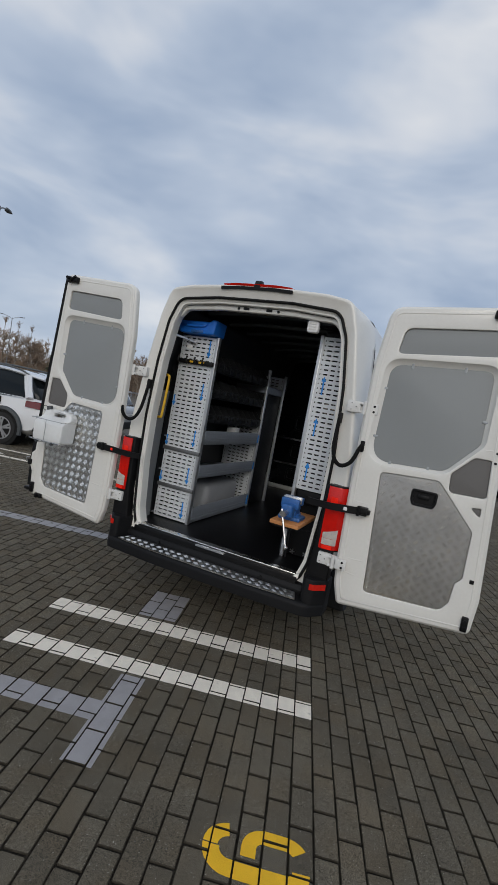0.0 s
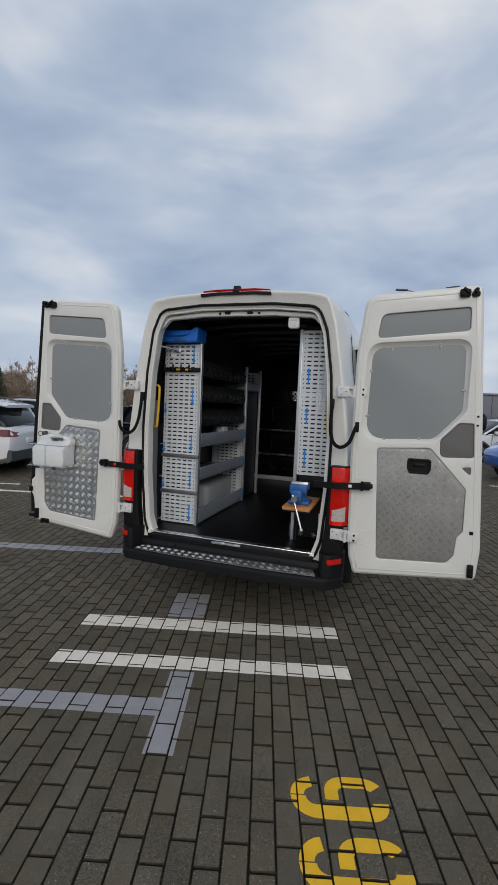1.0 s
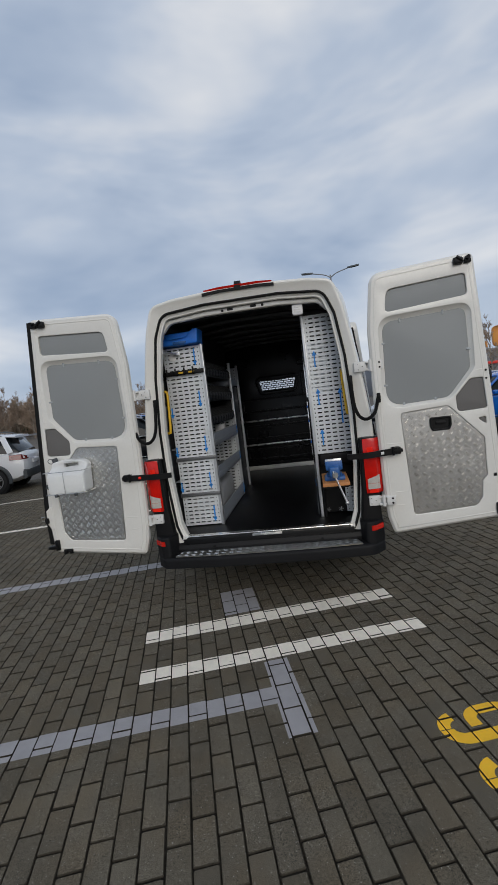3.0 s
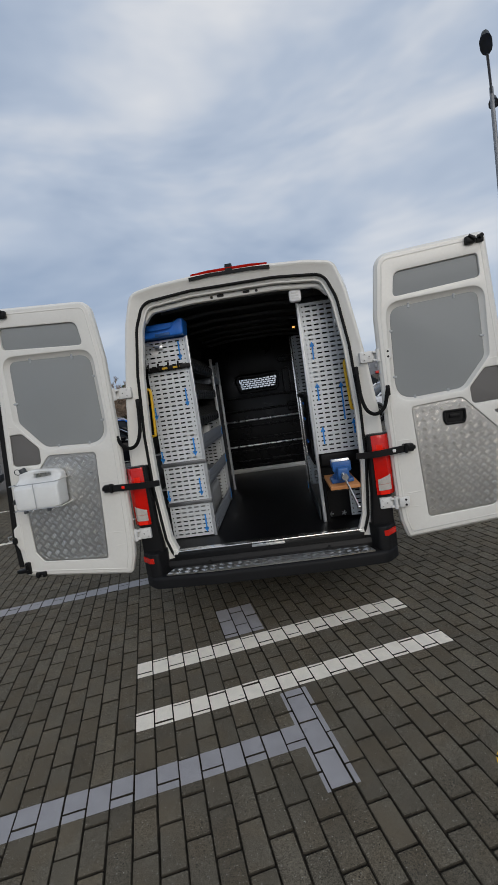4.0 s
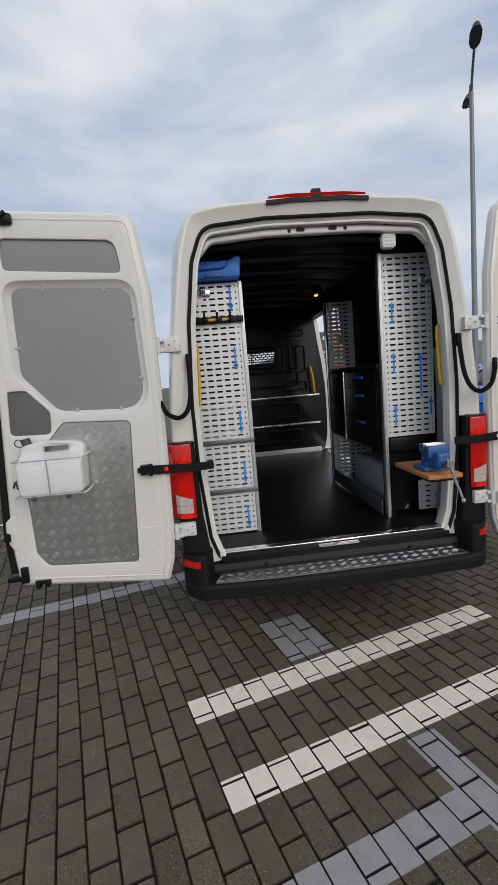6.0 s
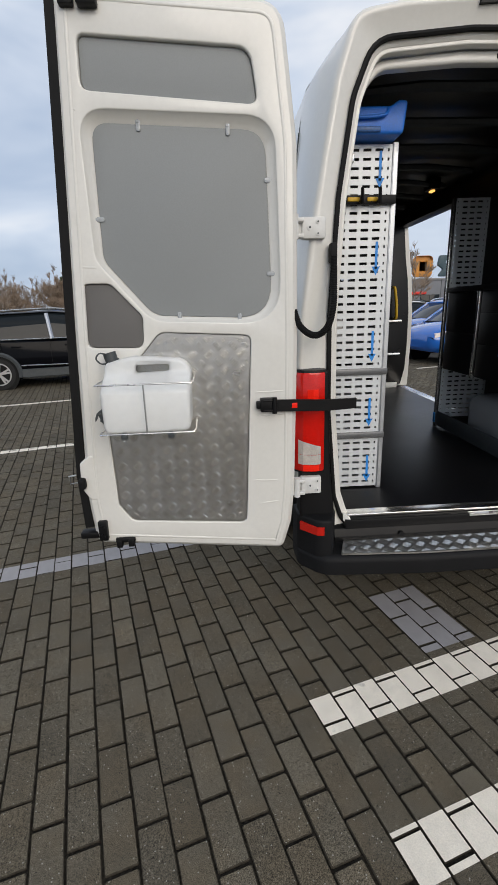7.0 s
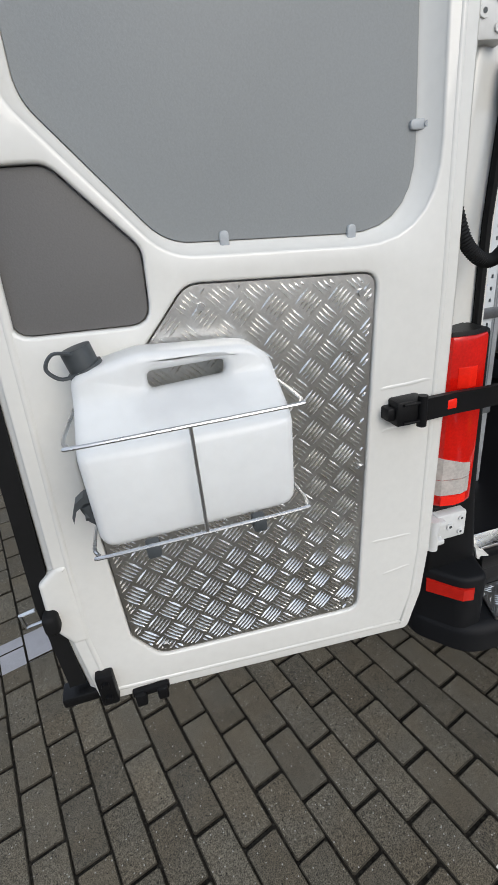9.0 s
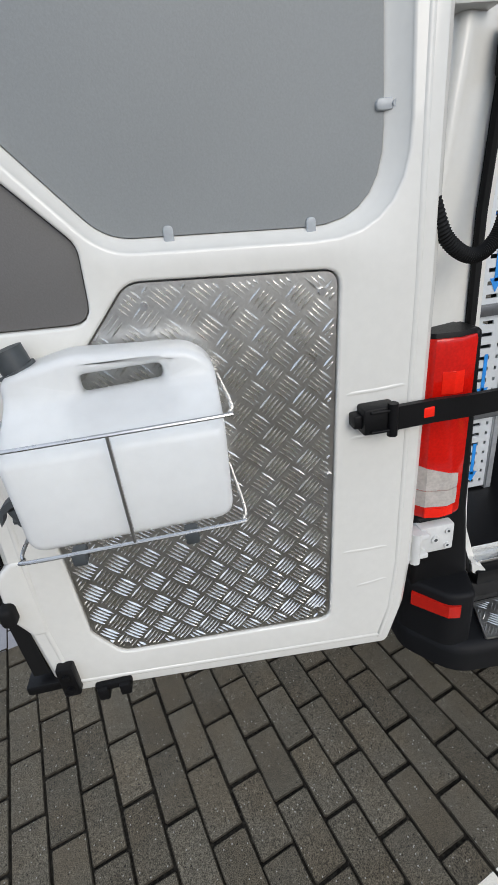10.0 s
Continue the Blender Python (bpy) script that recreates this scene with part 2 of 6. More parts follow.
CARG = mat("car_grey", (0.10, 0.11, 0.12), 0.25, var=0.08, scale=3, coat=1.0)
CGLASS = mat("dark_car_glass", (0.008, 0.011, 0.013), 0.04, var=0.1, scale=2, spec=0.22)
GLASS = bpy.data.materials.new("clear_glass")
GLASS.use_nodes = True
GLASS.node_tree.nodes["Principled BSDF"].inputs["Transmission Weight"].default_value = 1.0
GLASS.node_tree.nodes["Principled BSDF"].inputs["Roughness"].default_value = 0.02
GLOW = bpy.data.materials.new("amber_lamp")
GLOW.use_nodes = True
GLOW.node_tree.nodes["Principled BSDF"].inputs["Emission Color"].default_value = (1.0, 0.48, 0.12, 1)
GLOW.node_tree.nodes["Principled BSDF"].inputs["Emission Strength"].default_value = 1.2


# ---- mesh helpers ----
def bm_new():
    return bmesh.new()


def part(name, bm, material, parent=None, label="", sharp=32):
    bmesh.ops.recalc_face_normals(bm, faces=bm.faces)
    me = bpy.data.meshes.new(name)
    bm.to_mesh(me)
    bm.free()
    me.materials.append(material)
    me.shade_smooth()
    me.set_sharp_from_angle(angle=radians(sharp))
    ob = new(name, me)
    ob.parent = parent
    if label:
        ob["label"] = label
    return ob


def thing(name, label, category, group="", kind="", at=(0, 0, 0)):
    ob = new(name)
    ob.empty_display_size = 0.1
    ob.location = at
    return tagged(ob, label, category, group, kind)


def box(bm, x0, x1, y0, y1, z0, z1, bev=0.0, seg=2):
    m = Matrix.LocRotScale(((x0 + x1) / 2, (y0 + y1) / 2, (z0 + z1) / 2), None, (abs(x1 - x0), abs(y1 - y0), abs(z1 - z0)))
    vs = bmesh.ops.create_cube(bm, size=1, matrix=m)["verts"]
    if bev:
        es = list({e for v in vs for e in v.link_edges})
        bmesh.ops.bevel(bm, geom=es, offset=bev, segments=seg, profile=0.5, affect="EDGES")
    return bm


def tube(bm, pts, r, seg=8, closed=False):
    """A round bar along a line of points; r may be a list."""
    pts = [Vector(p) for p in pts]
    rs = r if isinstance(r, (list, tuple)) else [r] * len(pts)
    rings, prev = [], None
    for i, p in enumerate(pts):
        a = pts[i - 1] if (i or closed) else p
        b = pts[(i + 1) % len(pts)] if (i < len(pts) - 1 or closed) else p
        d = (b - a).normalized()
        if prev is None:
            side = d.orthogonal().normalized()
        else:
            side = (prev - d * prev.dot(d)).normalized()
        prev = side
        up = d.cross(side)
        rings.append([bm.verts.new(p + (side * math.cos(k * 2 * math.pi / seg) + up * math.sin(k * 2 * math.pi / seg)) * rs[i]) for k in range(seg)])
    n = len(rings)
    for i in range(n if closed else n - 1):
        a, b = rings[i], rings[(i + 1) % n]
        for k in range(seg):
            bm.faces.new((a[k], a[(k + 1) % seg], b[(k + 1) % seg], b[k]))
    if not closed:
        bm.faces.new(rings[0][::-1])
        bm.faces.new(rings[-1])
    return bm


def cyl(bm, p, q, r, seg=16, r2=None):
    return tube(bm, [p, q], [r, r if r2 is None else r2], seg)


def smooth_line(pts, n=8):
    """Catmull-Rom through the points."""
    pts = [Vector(p) for p in pts]
    ext = [pts[0] * 2 - pts[1]] + pts + [pts[-1] * 2 - pts[-2]]
    out = []
    for i in range(1, len(ext) - 2):
        a, b, c, d = ext[i - 1:i + 3]
        for k in range(n):
            t = k / n
            out.append(0.5 * ((2 * b) + (c - a) * t + (2 * a - 5 * b + 4 * c - d) * t * t + (3 * b - a - 3 * c + d) * t ** 3))
    out.append(pts[-1])
    return out


def area2(loop):
    return sum(loop[i - 1][0] * loop[i][1] - loop[i][0] * loop[i - 1][1] for i in range(len(loop)))


def rounded(pts, r, n=5):
    """A polygon with round corners, anticlockwise; r may be a list."""
    pts = [Vector(p) for p in pts]
    rs = list(r) if isinstance(r, (list, tuple)) else [r] * len(pts)
    if area2(pts) < 0:
        pts, rs = pts[::-1], rs[::-1]
    out = []
    for i, p in enumerate(pts):
        a, b = pts[i - 1] - p, pts[(i + 1) % len(pts)] - p
        la, lb = a.length, b.length
        a, b = a / la, b / lb
        half = math.acos(max(-1, min(1, a.dot(b)))) / 2
        if rs[i] < 1e-5 or half > 1.55:
            out.append(p)
            continue
        d = min(rs[i] / math.tan(half), la * 0.48, lb * 0.48)
        p0, p1 = p + a * d, p + b * d
        for k in range(n + 1):
            t = k / n
            out.append(p0 * (1 - t) ** 2 + p * 2 * t * (1 - t) + p1 * t * t)
    return [tuple(v) for v in out]


def offset(loop, d):
    out, n = [], len(loop)
    for i in range(n):
        a, p, b = (Vector(loop[(i + k) % n]) for k in (-1, 0, 1))
        e1, e2 = (p - a), (b - p)
        n1 = Vector((e1.y, -e1.x)).normalized() if e1.length > 1e-9 else None
        n2 = Vector((e2.y, -e2.x)).normalized() if e2.length > 1e-9 else None
        n1, n2 = n1 or n2, n2 or n1
        m = (n1 + n2)
        m = m / max(0.5, m.length_squared / 2)
        out.append(tuple(p + m * d))
    return out


XZ = lambda p, a: (p[0], a, p[1])
YZ = lambda p, a: (a, p[0], p[1])
XY = lambda p, a: (p[0], p[1], a)


def plate(bm, outer, holes, a0, a1, lip=0.0, place=XZ, arc=3, back=True):
    """A sheet with holes between a0 (its show face) and a1, whose show edges are rounded by lip."""
    s = 1 if a1 > a0 else -1
    lips = [(lip * (1 - math.sin(k * math.pi / 2 / arc)), lip * (1 - math.cos(k * math.pi / 2 / arc))) for k in range(arc + 1)] if lip else [(0, 0)]
    first, last = [], []
    for sign, loop in [(-1, outer)] + [(1, h) for h in holes]:
        rings = []
        for off, dep in lips:
            rings.append([bm.verts.new(place(p, a0 + s * dep)) for p in (offset(loop, sign * off) if off else loop)])
        rings.append([bm.verts.new(place(p, a1)) for p in loop])
        n = len(loop)
        for r0, r1 in zip(rings, rings[1:]):
            for k in range(n):
                bm.faces.new((r0[k], r0[(k + 1) % n], r1[(k + 1) % n], r1[k]))
        first += [bm.edges.get((rings[0][k], rings[0][(k + 1) % n])) for k in range(n)]
        last += [bm.edges.get((rings[-1][k], rings[-1][(k + 1) % n])) for k in range(n)]
    bmesh.ops.triangle_fill(bm, use_beauty=True, use_dissolve=False, edges=first)
    if back:
        bmesh.ops.triangle_fill(bm, use_beauty=True, use_dissolve=False, edges=last)
    return bm


def inside(p, loop):
    hit, n = False, len(loop)
    for i in range(n):
        (x0, y0), (x1, y1) = loop[i - 1], loop[i]
        if (y0 > p[1]) != (y1 > p[1]) and p[0] < (x1 - x0) * (p[1] - y0) / (y1 - y0) + x0:
            hit = not hit
    return hit


def tread(bm, loop, place, level, pitch=0.0452, turn=45.0, keep=()):
    """Five-bar tread: lens-shaped ridges in alternating groups."""
    xs, ys = [p[0] for p in loop], [p[1] for p in loop]
    cx, cy = (min(xs) + max(xs)) / 2, (min(ys) + max(ys)) / 2
    reach = int(max(max(xs) - min(xs), max(ys) - min(ys)) / pitch) + 2
    ca, sa = math.cos(radians(turn)), math.sin(radians(turn))
    bar_l, bar_w, gap = pitch * 0.495, pitch * 0.054, pitch * 0.188
    inner = offset(loop, -0.006)
    for i in range(-reach, reach):
        for j in range(-reach, reach):
            for k in range(-2, 3):
                u, v = i * pitch, j * pitch
                along = (1, 0) if (i + j) % 2 else (0, 1)
                u += gap * k * along[1]
                v += gap * k * along[0]
                ends = []
                for f in (-1, 1):
                    eu, ev = u + f * bar_l * along[0], v + f * bar_l * along[1]
                    ends.append((cx + eu * ca - ev * sa, cy + eu * sa + ev * ca))
                # a bar that crosses the rim is cut short there
                run = [(ends[0][0] + (ends[1][0] - ends[0][0]) * n / 10, ends[0][1] + (ends[1][1] - ends[0][1]) * n / 10) for n in range(11)]
                run = [p for p in run if inside(p, inner)]
                if len(run) < 4 or any(inside(p, q) for p in run for q in keep):
                    continue
                a, b = Vector(run[0]), Vector(run[-1])
                nrm = Vector((b.y - a.y, a.x - b.x)).normalized() * bar_w
                mid = (a + b) / 2
                base = [a, a * 0.7 + b * 0.3 + nrm * 0.9, mid + nrm * 1.1, a * 0.3 + b * 0.7 + nrm * 0.9, b, a * 0.3 + b * 0.7 - nrm * 0.9, mid - nrm * 1.1, a * 0.7 + b * 0.3 - nrm * 0.9]
                lo = [bm.verts.new(place(p, level[0])) for p in base]
                hi = [bm.verts.new(place(p, level[1])) for p in (a * 0.72 + b * 0.28, a * 0.28 + b * 0.72)]
                bm.faces.new((lo[0], lo[1], hi[0]))
                bm.faces.new((lo[0], hi[0], lo[7]))
                bm.faces.new((lo[1], lo[2], lo[3], hi[1], hi[0]))
                bm.faces.new((lo[7], hi[0], hi[1], lo[5], lo[6]))
                bm.faces.new((lo[3], lo[4], hi[1]))
                bm.faces.new((lo[5], hi[1], lo[4]))
    return bm


def perforated(bm, x0, x1, z0, z1, y0, y1, row=0.0365, col=0.0545, slot=(0.0365, 0.0118), place=None, solid=()):
    """A steel sheet with rows of real slots, from strips and bridges."""
    place = place or (lambda x, y, z: (x, y, z))
    nr, nc = int((z1 - z0) / row), int((x1 - x0 - 0.055) / col)
    zb, xb = (z1 - z0 - nr * row) / 2, (x1 - x0 - nc * col) / 2
    cols = [(x0 + 0.017, 0.004)] + [(x0 + xb + (c + 0.5) * col, slot[0] / 2) for c in range(nc)] + [(x1 - 0.017, 0.004)]

    def brick8(a0, a1, c0, c1):
        v = [bm.verts.new(place(x, y, z)) for z in (c0, c1) for y in (y0, y1) for x in (a0, a1)]
        for f in ((0, 1, 5, 4), (2, 6, 7, 3), (0, 4, 6, 2), (1, 3, 7, 5), (4, 5, 7, 6), (0, 2, 3, 1)):
            bm.faces.new([v[i] for i in f])
    z = z0
    for r in range(nr):
        zc = z0 + zb + (r + 0.5) * row
        brick8(x0, x1, z, zc - slot[1] / 2)
        x = x0
        for xc, half in cols:
            brick8(x, xc - half, zc - slot[1] / 2, zc + slot[1] / 2)
            x = xc + half
        brick8(x, x1, zc - slot[1] / 2, zc + slot[1] / 2)
        z = zc + slot[1] / 2
    brick8(x0, x1, z, z1)
    return bm


def lathe_x(bm, prof, seg=24, at=(0, 0, 0)):
    """Turned about the x axis: prof is a list of (x, r)."""
    rings = [[bm.verts.new((at[0] + x, at[1] + r * math.cos(k * 2 * math.pi / seg), at[2] + r * math.sin(k * 2 * math.pi / seg))) for k in range(seg)] for x, r in prof]
    for a, b in zip(rings, rings[1:]):
        for k in range(seg):
            bm.faces.new((a[k], a[(k + 1) % seg], b[(k + 1) % seg], b[k]))
    bm.faces.new(rings[0][::-1])
    bm.faces.new(rings[-1])
    return bm


def loft(bm, sections, cap=True, closed=True):
    rings = [[bm.verts.new(p) for p in s] for s in sections]
    n = len(rings[0])
    for a, b in zip(rings, rings[1:]):
        for k in range(n if closed else n - 1):
            bm.faces.new((a[k], a[(k + 1) % n], b[(k + 1) % n], b[k]))
    if cap:
        bm.faces.new(rings[0][::-1])
        bm.faces.new(rings[-1])
    return bm


# ---- the van ----
van = thing("panel_van", "white high-roof panel van with both rear doors swung open", "van")
HALF = [(0.90, 0.56), (0.955, 0.80), (0.965, 1.10), (0.960, 1.45), (0.928, 1.80), (0.888, 2.05), (0.862, 2.30), (0.824, 2.508), (0.63, 2.566), (0.30, 2.580)]
PROFILE = rounded([(x, z) for x, z in HALF] + [(-x, z) for x, z in HALF[::-1]], [0.08, 0.3, 0.3, 0.3, 0.3, 0.3, 0.2, 0.10, 0.3, 0.3] + [0.3, 0.3, 0.10, 0.2, 0.3, 0.3, 0.3, 0.3, 0.3, 0.08], 4)
OPEN_HALF = [(0.700, 0.572), (0.742, 0.70), (0.775, 1.10), (0.778, 1.50), (0.752, 1.95), (0.705, 2.28), (0.640, 2.440), (0.30, 2.470)]
OPENING = rounded([(x, z) for x, z in OPEN_HALF] + [(-x, z) for x, z in OPEN_HALF[::-1]], [0.05, 0.10, 0.3, 0.3, 0.3, 0.25, 0.09, 0.3] + [0.3, 0.09, 0.25, 0.3, 0.3, 0.3, 0.10, 0.05], 5)

# rear frame round the opening, with a deep rounded rim
REAR_HALF = [(0.885, 0.44), (0.938, 0.80), (0.945, 1.10), (0.930, 1.45), (0.886, 1.82), (0.842, 2.10), (0.802, 2.33), (0.738, 2.540), (0.55, 2.574), (0.25, 2.592)]
REAR = rounded([(x, z) for x, z in REAR_HALF] + [(-x, z) for x, z in REAR_HALF[::-1]], [0.08, 0.3, 0.3, 0.3, 0.3, 0.3, 0.2, 0.10, 0.3, 0.3] + [0.3, 0.3, 0.10, 0.2, 0.3, 0.3, 0.3, 0.3, 0.3, 0.08], 4)


def polar(loop, angles, cx=0.0, cz=1.5):
    """The loop cut by rays from its middle, so that loops of unlike counts can be joined."""
    out, n = [], len(loop)
    for a in angles:
        dx, dz, best = math.cos(a), math.sin(a), None
        for i in range(n):
            (x0, z0), (x1, z1) = loop[i - 1], loop[i]
            ex, ez = x1 - x0, z1 - z0
            det = dx * ez - dz * ex
            if abs(det) < 1e-12:
                continue
            t = ((x0 - cx) * ez - (z0 - cz) * ex) / det
            u = ((x0 - cx) * dz - (z0 - cz) * dx) / det
            if t > 0 and -1e-6 <= u <= 1 + 1e-6 and (best is None or t > best):
                best = t
        out.append((cx + dx * best, cz + dz * best))
    return out


RAYS = sorted({round(math.atan2(z - 1.5, x), 4) for x, z in REAR + OPENING})
rim_rings = []
rear_pts, side_pts = polar(REAR, RAYS), polar(PROFILE, RAYS)
for k, y in ((1.0, 0.42), (0.85, 0.22), (0.58, 0.11), (0.27, 0.04), (0.10, 0.002)):
    rim_rings.append([(p[0] + (q[0] - p[0]) * k, y, p[1] + (q[1] - p[1]) * k) for p, q in zip(rear_pts, side_pts)])
for loop, y in ((REAR, -0.018), (offset(REAR, -0.007), -0.027), (offset(REAR, -0.018), -0.029), (offset(REAR, -0.028), -0.025), (offset(OPENING, 0.040), 0.000), (offset(OPENING, 0.012), 0.004), (OPENING, 0.012), (OPENING, 0.12)):
    rim_rings.append([(x, y, z) for x, z in polar(loop, RAYS)])
bm = bm_new()
loft(bm, rim_rings, cap=False)
part("rear_frame", bm, WHITE, van, sharp=50)


def seal(loop, off, r, y, name, material, lab=""):
    b = bm_new()
    ring = offset(loop, off)
    tube(b, [(x, y, z) for x, z in ring], r, 8, closed=True)
    return part(name, b, material, van, lab)


seal(OPENING, 0.024, 0.0105, -0.006, "door_seal", RUBBER, "black rubber door seal")
# white flange inside the seal
bm = bm_new()
plate(bm, offset(OPENING, 0.004), [offset(OPENING, -0.014)], 0.014, 0.05, 0.004)
part("flange", bm, WHITE, van)
# white header panel behind the flange, deeper in the middle
header = [(-0.685, 2.33), (-0.640, 2.425), (-0.30, 2.456), (0.30, 2.456), (0.640, 2.425), (0.685, 2.33), (0.668, 2.33), (0.612, 2.394), (0.30, 2.416), (-0.30, 2.416), (-0.612, 2.394), (-0.668, 2.33)]
bm = bm_new()
plate(bm, rounded(header, [0.01, 0.09, 0.3, 0.3, 0.09, 0.01, 0.01, 0.08, 0.3, 0.3, 0.08, 0.01], 5), [], 0.054, 0.095, 0.010)
part("header_panel", bm, WHITE, van)

# outer shell: full rings fore and aft of the side door, left and roof between
def shell(y0, y1, keep, inset, name, material, lab="", steps=2):
    pts = offset(PROFILE, -inset)
    idx = [i for i in range(len(pts)) if keep(pts[i])]
    ring = [pts[i] for i in idx]
    b = bm_new()
    closed = len(ring) == len(pts)
    if not closed:
        gap = max(range(len(idx)), key=lambda k: (idx[k] - idx[k - 1]) % len(pts))
        ring = ring[gap:] + ring[:gap]
    loft(b, [[(x, y0 + (y1 - y0) * k / steps, z) for x, z in ring] for k in range(steps + 1)], cap=False, closed=closed)
    return part(name, b, material, van, lab)


for s in (-1, 1):
    bm = bm_new()
    tube(bm, [(s * (x + 0.0015), 0.40, z) for x, z in HALF[1:7]], 0.003, 6)
    part("panel_seam", bm, CAPM, van)
whole = lambda p: True
no_side = lambda p: not (p[0] > 0.5 and p[1] < 2.36)
shell(0.42, 2.12, whole, 0.0, "body_shell", WHITE)
shell(2.12, 3.42, no_side, 0.0, "body_shell", WHITE)
shell(3.42, 4.30, whole, 0.0, "body_shell", WHITE)
open_floor = lambda p: p[1] > 0.66
shell(0.10, 2.12, open_floor, 0.055, "inner_lining", LINER)
shell(2.12, 3.42, lambda p: open_floor(p) and no_side(p), 0.055, "inner_lining", LINER)
# side opening frame posts and header
for y0, y1 in ((2.06, 2.12), (3.40, 3.47)):
    bm = bm_new()
    loop = [(0.80, 0.60), (0.955, 0.60), (0.965, 1.10), (0.960, 1.45), (0.928, 1.80), (0.850, 2.35), (0.74, 2.35), (0.80, 1.6)]
    plate(bm, rounded(loop, 0.01, 2), [], y0, y1, 0.008)
    part("side_door_post", bm, WHITE if y0 > 3 else BLACK, van)
bm = bm_new()
box(bm, 0.62, 0.965, 2.1, 3.45, 0.50, 0.585, 0.01)
part("side_step", bm, ALU, van)
bm = bm_new()
box(bm, 0.72, 0.848, 2.1, 3.45, 2.335, 2.49, 0.01)
part("side_header", bm, LINER, van)
# slid-back side door, standing proud of the body
bm = bm_new()
loop = rounded([(0.72, 0.55), (2.02, 0.55), (2.02, 2.30), (0.72, 2.30)], 0.08)
lean = lambda p, a: (a - max(0, p[1] - 1.2) * 0.11, p[0], p[1])
plate(bm, loop, [], 1.085, 1.020, 0.015, lean)
slider = part("sliding_door", bm, WHITE, van, "white sliding side door slid fully back")
bm = bm_new()
loft(bm, [[lean((y, z), x) for x, y in ((0.935, 0.735), (1.012, 0.712), (1.046, 0.712), (1.046, 0.76), (0.935, 0.80))] for z in (0.62, 1.2, 1.7, 2.24)])
part("door_seal", bm, RUBBER, slider, "black rubber seal on the sliding door edge")
bm = bm_new()
box(bm, 0.93, 1.05, 0.66, 0.74, 1.35, 1.385, 0.008)
part("roller_arm", bm, BLACK, slider)

# roof ribs inside
for k in range(7):
    bm = bm_new()
    tube(bm, [(-0.62, 0.42 + k * 0.42, 2.455), (-0.3, 0.42 + k * 0.42, 2.485), (0.3, 0.42 + k * 0.42, 2.485), (0.62, 0.42 + k * 0.42, 2.455)], 0.022, 6)
    part("roof_rib", bm, CAPM, van)

# cargo floor, sill, latch
bm = bm_new()
box(bm, -0.86, 0.86, 0.045, 3.42, 0.555, 0.588, 0.003)
part("cargo_floor", bm, FLOORM, van, "black anti-slip plywood floor")
bm = bm_new()
box(bm, -0.705, 0.705, -0.012, 0.050, 0.584, 0.598, 0.004)
part("sill_edge", bm, ALU, van, "bright aluminium edge strip")
for s in (-1, 1):
    bm = bm_new()
    loft(bm, [[(s * 0.690, -0.040, 0.560), (s * 0.690, 0.030, 0.560), (s * 0.690, 0.030, 0.593), (s * 0.690, -0.034, 0.585)], [(s * 0.722, -0.026, 0.575), (s * 0.722, 0.030, 0.575), (s * 0.722, 0.030, 0.606), (s * 0.722, -0.014, 0.606)]])
    part("sill_end", bm, WHITE, van)
bm = bm_new()
plate(bm, rounded([(-0.045, 0.45), (-0.045, 0.500), (-0.030, 0.535), (0.0, 0.548), (0.04, 0.575), (0.06, 0.575), (0.06, 0.45)], 0.010, 3), [], -0.765, 0.765, 0.0, YZ)
box(bm, -0.715, 0.715, -0.040, 0.046, 0.535, 0.582, 0.006)
part("sill_riser", bm, BLACK, van)
bm = bm_new()
box(bm, -0.12, 0.13, -0.046, -0.022, 0.572, 0.586, 0.003)
tube(bm, smooth_line([(-0.10, -0.040, 0.586), (-0.05, -0.056, 0.592), (0.0, -0.040, 0.586)], 4), 0.006, 6)
part("lock_striker", bm, STEEL, van, "bright steel lock striker plate")
for x in (-0.45, 0.45):
    bm = bm_new()
    cyl(bm, (x, -0.044, 0.505), (x, -0.058, 0.505), 0.012)
    part("rubber_stop", bm, RUBBER, van)

# bumper with tread step
plan = rounded([(-0.945, 0.10), (-0.945, -0.06), (-0.85, -0.175), (-0.40, -0.206), (0.40, -0.206), (0.85, -0.175), (0.945, -0.06), (0.945, 0.10)], [0.02, 0.08, 0.12, 0.3, 0.3, 0.12, 0.08, 0.02], 6)
bm = bm_new()
plate(bm, plan, [], 0.473, 0.385, 0.030, XY, 4)
bumper = part("rear_bumper", bm, BUMPER, van, "black textured plastic bumper step")
step = rounded([(-0.765, -0.164), (-0.725, -0.047), (0.725, -0.047), (0.765, -0.164), (0.40, -0.188), (-0.40, -0.188)], [0.008, 0.008, 0.008, 0.008, 0.2, 0.2], 3)
bm = bm_new()
plate(bm, step, [], 0.482, 0.474, 0.0, XY)
plate_ob = part("step_plate", bm, ALUB, bumper, "aluminium five-bar tread plate")
bm = bm_new()
tread(bm, offset(step, 0.004), XY, (0.4815, 0.4842), 0.0452)
part("tread_relief", bm, ALUB, bumper)["kind"] = "stuff"
